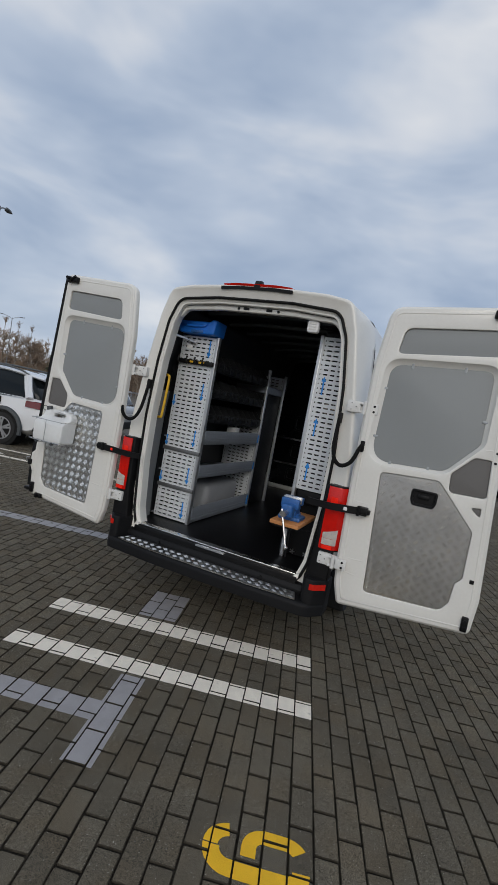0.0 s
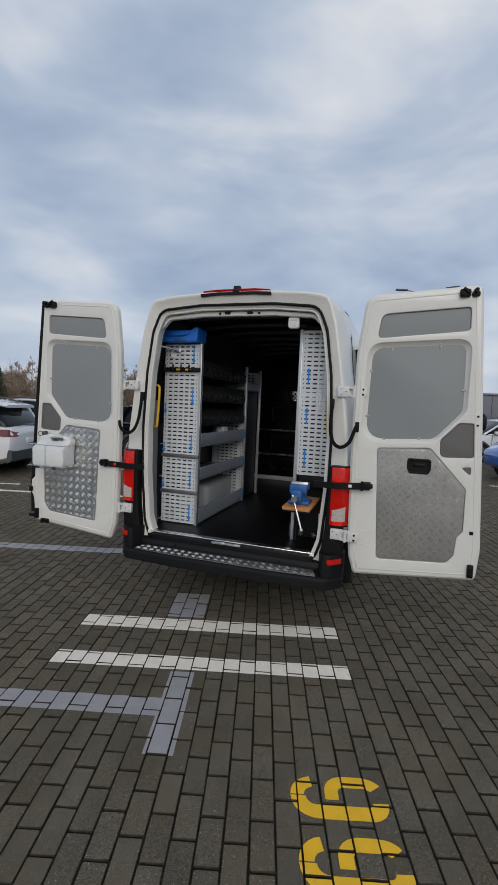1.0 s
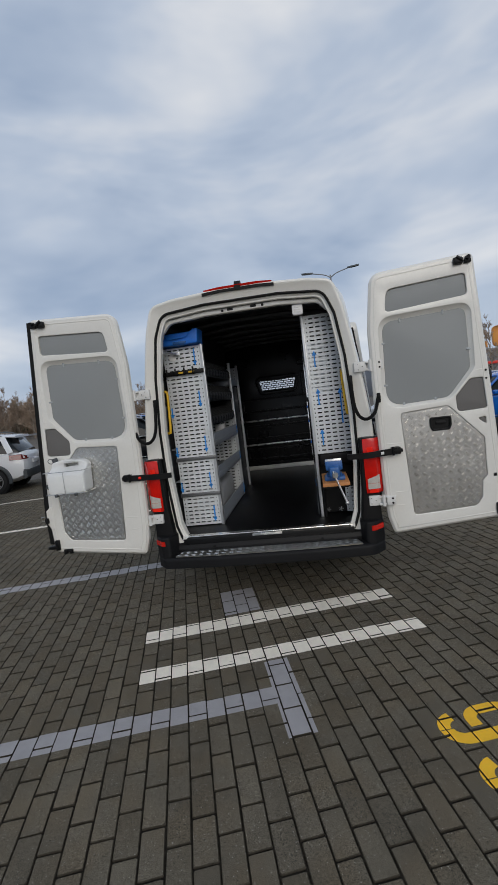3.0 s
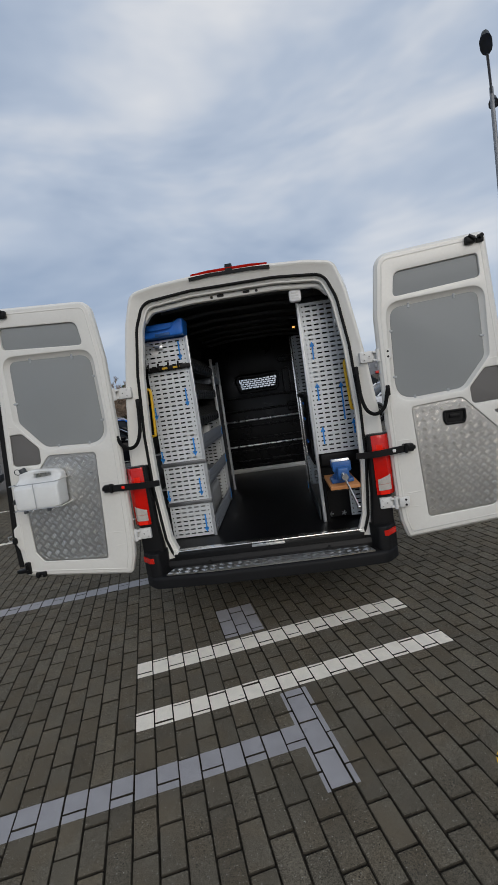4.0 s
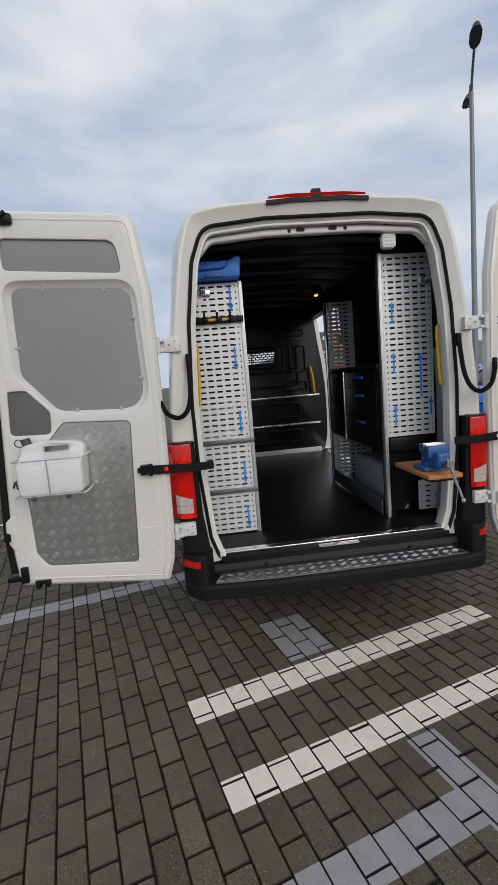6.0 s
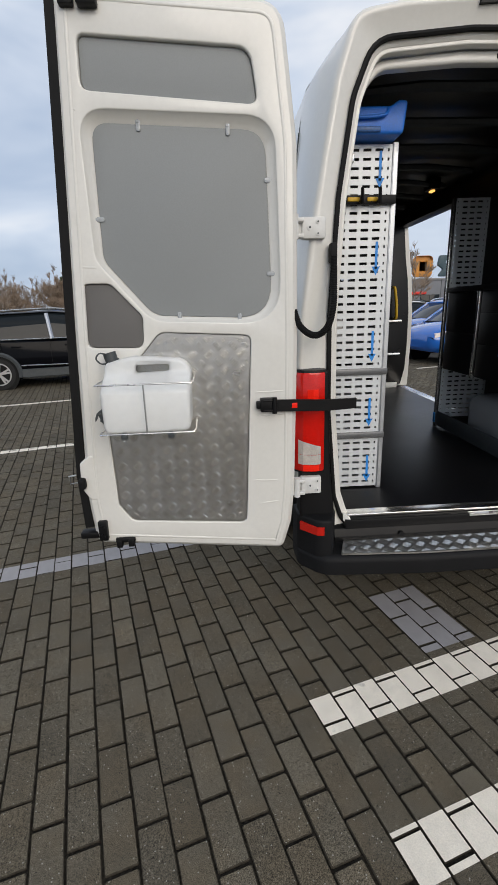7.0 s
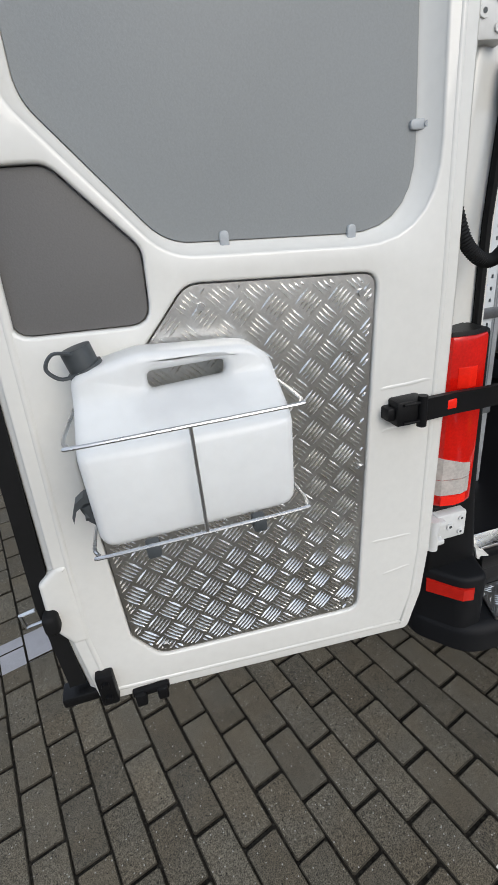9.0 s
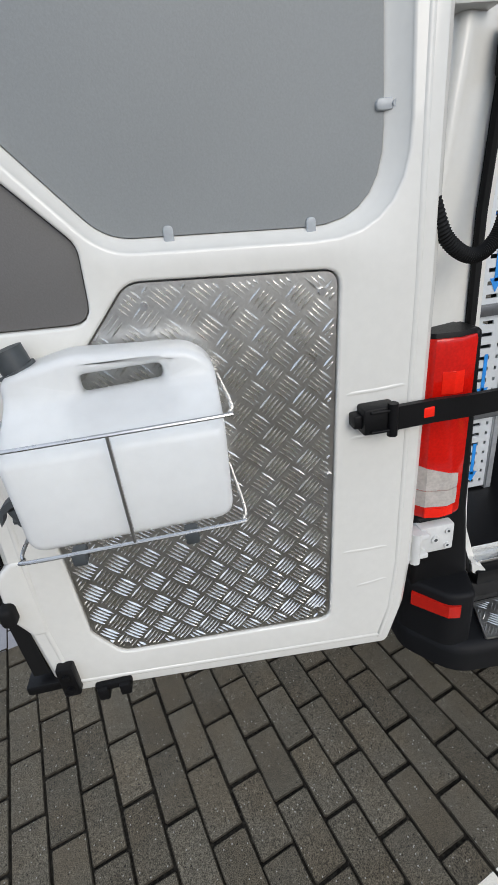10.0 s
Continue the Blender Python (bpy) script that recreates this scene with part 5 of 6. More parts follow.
bmesh.ops.translate(bm, verts=bm.verts[:], vec=(0.014, -0.040, -0.006))
part("drain_tap", bm, CAPM, can, "dark grey drain tap")


# ---- ground, lamps, woods, shop, cars ----
GA = radians(16.4)
CU, SU = math.cos(GA), math.sin(GA)


def from_uv(u, v):
    return (u * CU - v * SU, u * SU + v * CU)


ground_bm = bm_new()
bmesh.ops.create_grid(ground_bm, x_segments=8, y_segments=8, size=900)
GM = bpy.data.materials.new("paving_far")
GM.use_nodes = True
gn, gl = GM.node_tree.nodes, GM.node_tree.links
g_co, g_map, g_br, g_no = gn.new("ShaderNodeTexCoord"), gn.new("ShaderNodeMapping"), gn.new("ShaderNodeTexBrick"), gn.new("ShaderNodeTexNoise")
g_map.inputs["Rotation"].default_value = (0, 0, radians(90) - GA)
g_br.inputs["Scale"].default_value = 1.0
g_br.inputs["Brick Width"].default_value, g_br.inputs["Row Height"].default_value, g_br.inputs["Mortar Size"].default_value = 0.2128, 0.1064, 0.006
g_br.inputs["Color1"].default_value, g_br.inputs["Color2"].default_value, g_br.inputs["Mortar"].default_value = (0.170, 0.143, 0.112, 1), (0.125, 0.108, 0.087, 1), (0.030, 0.026, 0.021, 1)
g_no.inputs["Scale"].default_value = 0.7
g_mx = gn.new("ShaderNodeMix")
g_mx.data_type, g_mx.blend_type = "RGBA", "MULTIPLY"
g_mx.inputs[0].default_value = 0.5
gl.new(g_co.outputs["Object"], g_map.inputs["Vector"])
gl.new(g_map.outputs[0], g_br.inputs["Vector"])
gl.new(g_co.outputs["Object"], g_no.inputs["Vector"])
gl.new(g_br.outputs["Color"], g_mx.inputs[6])
gl.new(g_no.outputs["Fac"], g_mx.inputs[7])
gl.new(g_mx.outputs[2], gn["Principled BSDF"].inputs["Base Color"])
gn["Principled BSDF"].inputs["Roughness"].default_value = 0.85
ground = part("ground", ground_bm, GM)
ground.location.z = -0.020
tagged(ground, "grey-brown brick-paved car park surface", "ground", kind="structure")

# paving bricks, half a brick staggered from row to row
PU, PV, U0, V0 = 0.103, 0.2116, 0.275, -1.6882
rng = random.Random(4)


def brick_data(hu, hv, seed=0, cut=0.0042, ch=0.0024, deep=0.016):
    """One block round its own middle with clipped corners and slightly uneven sides: foot, shoulder, top."""
    r = random.Random(seed)
    ring = [p for a in (-1, 1) for b in (-1, 1) for p in ((a * (hu - cut), b * hv), (a * hu, b * (hv - cut)))]
    ring = sorted(ring, key=lambda p: math.atan2(p[1], p[0]))
    ring = [(x + r.uniform(-0.0014, 0.0014), y + r.uniform(-0.0014, 0.0014)) for x, y in ring]
    top = [(x * (1 - ch / hu) + r.uniform(-0.0008, 0.0008), y * (1 - ch / hv) + r.uniform(-0.0008, 0.0008)) for x, y in ring]
    vs = [(x, y, -deep) for x, y in ring] + [(x, y, -ch * 0.8) for x, y in ring] + [(x, y, 0) for x, y in top]
    fs = [tuple(range(16, 24))]
    for q in (0, 8):
        for k in range(8):
            fs.append((q + k, q + (k + 1) % 8, q + 8 + (k + 1) % 8, q + 8 + k))
    return vs, fs


bed_bm = bm_new()
box(bed_bm, -8.9, 7.8, -5.8, 11.7, -0.018, -0.0075)
pavement = part("pavement", bed_bm, BED)
pavement.rotation_euler = (0, 0, GA)
tagged(pavement, "grey-brown brick paving with dark sandy joints", "paving", kind="structure")

HU, HV = (PU - 0.0068) / 2, (PV - 0.0100) / 2
SHAPES = [brick_data(HU, HV, 50 + q) for q in range(12)]
SIDES = [0] + [1] * 16
brick_meshes = []
for bv, bf in SHAPES:
    me = bpy.data.meshes.new("brick")
    me.from_pydata(bv, [], bf)
    me.materials.append(BRICK)
    me.materials.append(GRIME)
    me.polygons.foreach_set("material_index", SIDES)
    brick_meshes.append(me)
rest_v, rest_f, heights = [], [], {}
singles = []
for k in range(-91, 76):
    u = U0 + (k + 0.5) * PU
    for j in range(-22, 66):
        v = V0 + (j + 0.5) * PV + (PV / 2 if k % 2 else 0)
        if not (-9 < u < 7.9 and -5.9 < v < 11.8):
            continue
        h = rng.uniform(-0.0016, 0.0012)
        tx, ty = rng.uniform(-0.006, 0.006), rng.uniform(-0.006, 0.006)
        du, dv, rz = rng.uniform(-0.0012, 0.0012), rng.uniform(-0.0015, 0.0015), rng.uniform(-0.008, 0.008)
        heights[(k, j)] = (u + du, v + dv, h, tx, ty)
        if -2.25 < u < -0.35 and -0.95 < v < 1.62 and len(singles) < 300:
            singles.append((k, j, rz))
            continue
        o = len(rest_v)
        bv, bf = SHAPES[rng.randrange(12)]
        rest_v += [(u + du + x - rz * y, v + dv + y + rz * x, h + z + (tx * x + ty * y)) for x, y, z in bv]
        rest_f += [tuple(o + i for i in f) for f in bf]
rest_me = bpy.data.meshes.new("brick_field")
rest_me.from_pydata(rest_v, [], rest_f)
rest_me.materials.append(BRICK)
rest_me.materials.append(GRIME)
rest_me.polygons.foreach_set("material_index", SIDES * (len(rest_f) // 17))
field = new("brick_field", rest_me)
field.parent = pavement
tagged(field, "rest of the paving bricks", kind="stuff")


# painted marks: each shape is cut along the joints, so that the paint lies on the bricks alone
def clip(poly, axis, bound, keep_less):
    out = []
    for i, p in enumerate(poly):
        q = poly[i - 1]
        pin, qin = ((p[axis] <= bound) == keep_less), ((q[axis] <= bound) == keep_less)
        if pin != qin:
            t = (bound - q[axis]) / (p[axis] - q[axis])
            out.append((q[0] + (p[0] - q[0]) * t, q[1] + (p[1] - q[1]) * t))
        if pin:
            out.append(p)
    return out


def paint(name, polys, material, lab, cat="marking"):
    me_v, me_f = [], []
    for poly in polys:
        us, vs = [p[0] for p in poly], [p[1] for p in poly]
        for (k, j), (u, v, h, tx, ty) in heights.items():
            if u + HU < min(us) or u - HU > max(us) or v + HV < min(vs) or v - HV > max(vs):
                continue
            c = [tuple(p) for p in poly]
            for axis, bound, less in ((0, u + HU - 0.0004, True), (0, u - HU + 0.0004, False), (1, v + HV - 0.0004, True), (1, v - HV + 0.0004, False)):
                c = clip(c, axis, bound, less)
                if len(c) < 3:
                    break
            if len(c) >= 3 and abs(area2(c)) > 2e-5:
                o = len(me_v)
                me_v += [(a, b, h + tx * (a - u) + ty * (b - v) + 0.0013) for a, b in c]
                me_f.append(tuple(range(o, o + len(c))) if area2(c) > 0 else tuple(range(o + len(c) - 1, o - 1, -1)))
    me = bpy.data.meshes.new(name)
    me.from_pydata(me_v, [], me_f)
    me.materials.append(material)
    ob = new(name, me)
    ob.rotation_euler = (0, 0, GA)
    return tagged(ob, lab, cat, kind="structure")


rect = lambda a, b, c, d: [(a, c), (b, c), (b, d), (a, d)]
paint("white_stripe", [rect(-1.063, 0.893, -0.358, -0.184)], PWHITE, "white painted stripe across the bricks")
paint("white_stripe", [rect(-1.063, 0.895, -0.868, -0.716)], PWHITE, "white painted stripe across the bricks")
paint("bay_mark", [rect(-0.261, -0.109, -1.588, -0.892), rect(-8.5, -0.261, -1.312, -1.157)], PGREY, "blue-grey painted T-shaped bay mark")
paint("bay_mark", [rect(-0.446, -0.152, -0.145, 0.310)], PGREY, "blue-grey painted block on the bricks")
paint("bay_mark", [rect(-0.425, -0.120, -3.2, -2.33)], PGREY, "blue-grey painted bar on the bricks")
paint("bay_line", [rect(-8.5, -0.45, 1.268, 1.445)], PGREY, "pale blue-grey bay line")
for v in (4.25, 7.45):
    paint("bay_line", [rect(-8.5, -1.0, v, v + 0.12)], PWHITE, "white bay line")
for v in (3.6, 4.9):
    paint("bay_line", [rect(-8.5, -4.4, v, v + 0.10)], PWHITE, "white bay line")
paint("bay_line", [rect(5.9, 7.8, 4.9, 5.02)], PWHITE, "white bay line")
paint("bay_line", [rect(5.9, 7.8, 7.6, 7.72)], PWHITE, "white bay line")


def ring_piece(cu, cv, ru, rv, w, a0, a1, n=8):
    """Pieces of an oval band."""
    out = []
    for k in range(n):
        t0, t1 = (radians(a0 + (a1 - a0) * q / n) for q in (k, k + 1))
        out.append([(cu + ru * math.cos(t0), cv + rv * math.sin(t0)), (cu + ru * math.cos(t1), cv + rv * math.sin(t1)),
                    (cu + (ru - w) * math.cos(t1), cv + (rv - w) * math.sin(t1)), (cu + (ru - w) * math.cos(t0), cv + (rv - w) * math.sin(t0))])
    return out


def six(v0, du=0.0):
    """A stencilled 6 that lies along u, with its stem on the near side."""
    polys = [rect(0.615, 0.835, v0, v0 + 0.068)]
    polys += ring_piece(0.615, v0 + 0.11, 0.115, 0.11, 0.068, 180, 270, 6)
    polys += ring_piece(0.610, v0 + 0.115, 0.110, 0.105, 0.060, 100, 180, 6)
    polys += ring_piece(0.835, v0 + 0.09, 0.092, 0.09, 0.068, 270, 362, 6)
    polys += ring_piece(0.835, v0 + 0.135, 0.092, 0.09, 0.062, 35, 90, 5)
    polys += [rect(0.745, 0.835, v0 + 0.163, v0 + 0.225)]
    polys += ring_piece(0.745, v0 + 0.140, 0.092, 0.085, 0.060, 90, 180, 6)
    polys += [[(0.653, v0 + 0.096), (0.713, v0 + 0.096), (0.713, v0 + 0.140), (0.653, v0 + 0.140)]]
    return [[(a + du, b) for a, b in q] for q in polys]


paint("bay_number", six(-1.872, -0.050), PYEL, "yellow stencilled digit 6 on the bricks", "number")
paint("bay_number", six(-2.172, -0.035), PYEL, "yellow stencilled digit 6 on the bricks", "number")
# a faint arrow further off
paint("arrow_mark", [[(-5.9, 4.45), (-5.2, 4.42), (-5.2, 4.36), (-4.9, 4.50), (-5.2, 4.64), (-5.2, 4.58), (-5.9, 4.55)]], PWHITE, "white painted lane arrow")


def street_lamp(x, y, turn, height=8.0, arm=1.35):
    ob = thing("street_lamp", "tall grey steel street lamp with two heads on opposite arms", "street lamp", "car park lamps", at=(x, y, 0))
    ob.rotation_euler = (0, 0, turn)
    b = bm_new()
    tube(b, [(0, 0, -0.02), (0, 0, 0.5), (0, 0, height - 0.1)], [0.085, 0.075, 0.045], 12)
    part("pole", b, GALV, ob)
    for s in (-1, 1):
        b = bm_new()
        tube(b, smooth_line([(0, 0, height - 0.25), (s * 0.35, 0, height - 0.05), (s * (arm - 0.35), 0, height + 0.12)], 5), 0.028, 8)
        a = part("arm", b, GALV, ob)
        b = bm_new()
        loft(b, [[(s * px, -w, height + z), (s * px, w, height + z), (s * px, w * 0.7, height + z + 0.075), (s * px, -w * 0.7, height + z + 0.075)] for px, w, z in ((arm - 0.4, 0.04, 0.10), (arm - 0.30, 0.09, 0.10), (arm - 0.18, 0.115, 0.11), (arm + 0.08, 0.12, 0.13), (arm + 0.20, 0.09, 0.14), (arm + 0.25, 0.04, 0.15))])
        part("lamp_head", b, CAPM, a)
    return ob


street_lamp(6.06, 8.2, math.atan2(8.06, 15.2) * -1 + radians(90), 8.0)
street_lamp(2.20, 23.2, radians(-3), 8.2)
street_lamp(-56.0, 41.8, radians(35), 8.0)
street_lamp(-15.0, 8.6, radians(130), 7.4)


def bare_tree(seed, height, name="bare_tree"):
    r = random.Random(seed)
    ob = thing(name, "leafless tree with fine brown twigs", "tree", "bare trees along the car park")
    bt, bc = bm_new(), bm_new()
    trunk = [Vector((r.uniform(-0.03, 0.03) * k, r.uniform(-0.03, 0.03) * k, height * 0.75 * k / 5)) for k in range(6)]
    trunk[0].z = -0.05
    tube(bt, trunk, [height * 0.011 * (1 - k / 6.5) for k in range(6)], 6)

    def limb(p, d, length, rad, depth):
        q = p + d * length
        mid = p + d * length * 0.5 + Vector((r.uniform(-1, 1), r.uniform(-1, 1), r.uniform(0, 1))) * length * 0.08
        tube(bt if depth < 2 else bc, [p, mid, q], [rad, rad * 0.75, rad * 0.5], 4 if depth < 2 else 3)
        if depth >= 3:
            for _ in range(6):
                nd = (d + Vector((r.uniform(-0.9, 0.9), r.uniform(-0.9, 0.9), r.uniform(-0.1, 0.8)))).normalized()
                o = p + d * length * r.uniform(0.1, 1.0)
                side = nd.orthogonal().normalized() * 0.014
                bc.faces.new([bc.verts.new(v) for v in (o - side, o + side, o + nd * length * r.uniform(0.6, 1.2))])
            return
        for _ in range(5):
            nd = (d + Vector((r.uniform(-0.8, 0.8), r.uniform(-0.8, 0.8), r.uniform(-0.1, 0.7)))).normalized()
            limb(p + d * length * r.uniform(0.3, 1.0), nd, length * r.uniform(0.45, 0.7), rad * 0.5, depth + 1)
    for k in range(10):
        z = height * r.uniform(0.15, 0.74)
        a = r.uniform(0, 6.28)
        d = Vector((math.cos(a), math.sin(a), r.uniform(0.5, 1.3))).normalized()
        limb(Vector((0, 0, z)), d, height * 0.30 * (1.15 - z / height), height * 0.0065, 1)
    limb(trunk[-1], Vector((0.05, 0, 1)), height * 0.14, height * 0.005, 1)
    part("trunk", bt, BARK, ob)
    part("crown", bc, TWIG, ob)
    return ob


def conifer(seed, height):
    r = random.Random(seed)
    ob = thing("conifer", "dark green conifer with an uneven outline", "tree")
    b = bm_new()
    tube(b, [(0, 0, -0.05), (0, 0, height * 0.95)], [height * 0.018, 0.02], 6)
    part("trunk", b, BARK, ob)
    b = bm_new()
    for k in range(900):
        z = height * (0.12 + 0.86 * r.random())
        rad = height * 0.27 * (1.02 - z / height) * r.uniform(0.45, 1.1) + 0.1
        a = r.uniform(0, 6.28)
        p = Vector((math.cos(a) * rad, math.sin(a) * rad, z - rad * 0.25))
        s = height * r.uniform(0.012, 0.028)
        t = Vector((-math.sin(a), math.cos(a), 0)) * s
        o = Vector((math.cos(a), math.sin(a), -0.35)) * s * 1.8
        v = [b.verts.new(q) for q in (p - o, p + t, p + o, p - t)]
        w = b.verts.new(p + Vector((0, 0, s * 0.8)))
        for i in range(4):
            b.faces.new((v[i], v[(i + 1) % 4], w))
    part("crown", b, GREEN, ob)
    return ob


protos = [bare_tree(11 + k, 5.0 + k * 0.75) for k in range(5)]
tr = random.Random(9)
for k, ob in enumerate(protos):
    a = radians(-60 + k * 10)
    ob.matrix_basis = pose(82 * math.sin(a), 82 * math.cos(a), 0)
for k in range(170):
    a = radians(tr.uniform(-68, -13))
    d = tr.uniform(68, 105)
    src = protos[k % 5]
    m = pose(d * math.sin(a), d * math.cos(a), 0, 0, 0, tr.uniform(0, 360))
    copy_thing(src, m)
con = conifer(3, 7.0)
con.matrix_basis = pose(-24.5, 72, 0)
for d, a in ((88, -27), (92, -36), (96, -16), (90, -48)):
    copy_thing(con, pose(d * math.sin(radians(a)), d * math.cos(radians(a)), 0, 0, 0, d))
# two slim street trees by the shop
for x, y, k in ((13.5, 46.0, 1), (19.0, 47.0, 3)):
    copy_thing(protos[k], pose(x, y, 0, 0, 0, 40 * k))

# dense scrub in front of the woods
sv, sf = [], []
for k in range(24000):
    a = radians(tr.uniform(-74, -13))
    d = tr.uniform(88, 112)
    hgt = tr.uniform(1.4, 6.6) * (1.0 + 0.25 * math.sin(a * 37) + 0.15 * math.sin(a * 91))
    x, y = d * math.sin(a), d * math.cos(a)
    w, ang = tr.uniform(0.015, 0.05), tr.uniform(0, 3.14)
    lx, ly = tr.uniform(-0.6, 0.6), tr.uniform(-0.6, 0.6)
    o = len(sv)
    sv += [(x - w * math.cos(ang), y - w * math.sin(ang), -0.1), (x + w * math.cos(ang), y + w * math.sin(ang), -0.1), (x + lx, y + ly, hgt)]
    sf.append((o, o + 1, o + 2))
sme = bpy.data.meshes.new("scrub")
sme.from_pydata(sv, [], sf)
sme.materials.append(SCRUB)
tagged(new("scrub", sme), "dry brown scrub along the far edge", "scrub", kind="stuff")
bm = bm_new()
for k in range(48):
    a0, a1 = radians(-80 + k * 1.4), radians(-80 + (k + 1) * 1.4)
    h0, h1 = 2.8 + 0.7 * math.sin(k * 1.7) + 0.5 * math.sin(k * 4.1), 2.8 + 0.7 * math.sin((k + 1) * 1.7) + 0.5 * math.sin((k + 1) * 4.1)
    v = [bm.verts.new(p) for p in ((118 * math.sin(a0), 118 * math.cos(a0), -0.1), (118 * math.sin(a1), 118 * math.cos(a1), -0.1), (118 * math.sin(a1), 118 * math.cos(a1), h1), (118 * math.sin(a0), 118 * math.cos(a0), h0))]
    bm.faces.new(v)
tagged(part("backdrop", bm, SCRUB), "distant brown wood edge", "backdrop", kind="structure")

# guard rail along the lot's far edge
rail_t = thing("guard_rail", "grey steel guard rail on short posts", "rail")
bm = bm_new()
pts = [(60 * math.sin(radians(a)), 60 * math.cos(radians(a)), 0.75) for a in range(-66, -6, 3)]
for p, q in zip(pts, pts[1:]):
    loft(bm, [[(c[0], c[1], c[2] - 0.16), (c[0] * 0.999, c[1] * 0.999, c[2] - 0.06), (c[0], c[1], c[2]), (c[0] * 0.999, c[1] * 0.999, c[2] + 0.10), (c[0] * 1.001, c[1] * 1.001, c[2] + 0.1), (c[0] * 1.001, c[1] * 1.001, c[2] - 0.16)] for c in (p, q)])
part("rail_beam", bm, GALV, rail_t)
for p in pts:
    bm = bm_new()
    box(bm, p[0] * 1.003 - 0.06, p[0] * 1.003 + 0.06, p[1] * 1.003 - 0.06, p[1] * 1.003 + 0.06, -0.02, 0.85)
    part("post", bm, GALV, rail_t)

# shop building with roof sign
shop = thing("shop_building", "long low grey shop building with an orange roof sign", "building")
bm = bm_new()
box(bm, 10.0, 70.0, 60.0, 95.0, -0.02, 4.3, 0.05)
part("wall", bm, FACADE, shop)
bm = bm_new()
box(bm, 9.9, 70.1, 59.85, 95.1, 4.3, 4.55, 0.04)
part("roof", bm, GALV, shop)
for k in range(14):
    bm = bm_new()
    box(bm, 12.0 + k * 4.0, 12.05 + k * 4.0, 59.94, 60.02, 0.0, 4.28)
    part("panel_joint", bm, CAPM, shop)
for k in range(5):
    bm = bm_new()
    box(bm, 13.0 + k * 4.1, 15.6 + k * 4.1, 59.92, 60.02, 0.1, 2.5, 0.03)
    w = part("window", bm, CGLASS, shop)
    bm = bm_new()
    box(bm, 14.25 + k * 4.1, 14.35 + k * 4.1, 59.88, 59.94, 0.1, 2.5)
    part("mullion", bm, CAPM, w)
bm = bm_new()
box(bm, 14.0, 26.0, 59.7, 59.98, 2.55, 2.9, 0.04)
part("fascia_band", bm, REDS, shop, "red fascia band")
x = 13.0
for k in range(16):
    wd = (0.42, 0.30, 0.5, 0.38, 0.46)[k % 5]
    bm = bm_new()
    box(bm, x, x + wd, 59.90, 59.99, 3.35, 3.85, 0.02)
    part("lettering_bar", bm, GALV, shop)
    x += wd + (0.18 if k % 6 else 0.6)


def sign_shape(x, material, kind):
    b = bm_new()
    if kind == "ring":
        lo = rounded([(x, 4.7), (x + 2.5, 4.7), (x + 2.5, 7.3), (x, 7.3)], 0.6, 5)
        plate(b, lo, [offset(lo, -0.75)], 59.6, 60.0, 0.03)
    elif kind == "bracket":
        plate(b, [(x, 4.7), (x + 2.4, 4.7), (x + 2.4, 5.5), (x + 0.8, 5.5), (x + 0.8, 7.3), (x, 7.3)], [], 59.6, 60.0, 0.03)
    else:
        plate(b, rounded([(x, 4.7), (x + 1.5, 4.7), (x + 1.7, 6.0), (x + 0.9, 6.4), (x + 1.7, 7.3), (x + 0.2, 7.3), (x, 6.1), (x + 0.8, 5.6)], 0.25, 4), [], 59.6, 60.0, 0.03)
    return part("sign_shape", b, material, shop)


sign_shape(15.2, TEAL, "s")
sign_shape(17.6, ORANGE, "ring")
sign_shape(20.9, ORANGE, "bracket")
sign_shape(24.0, ORANGE, "ring")
sign_shape(27.2, TEAL, "s")


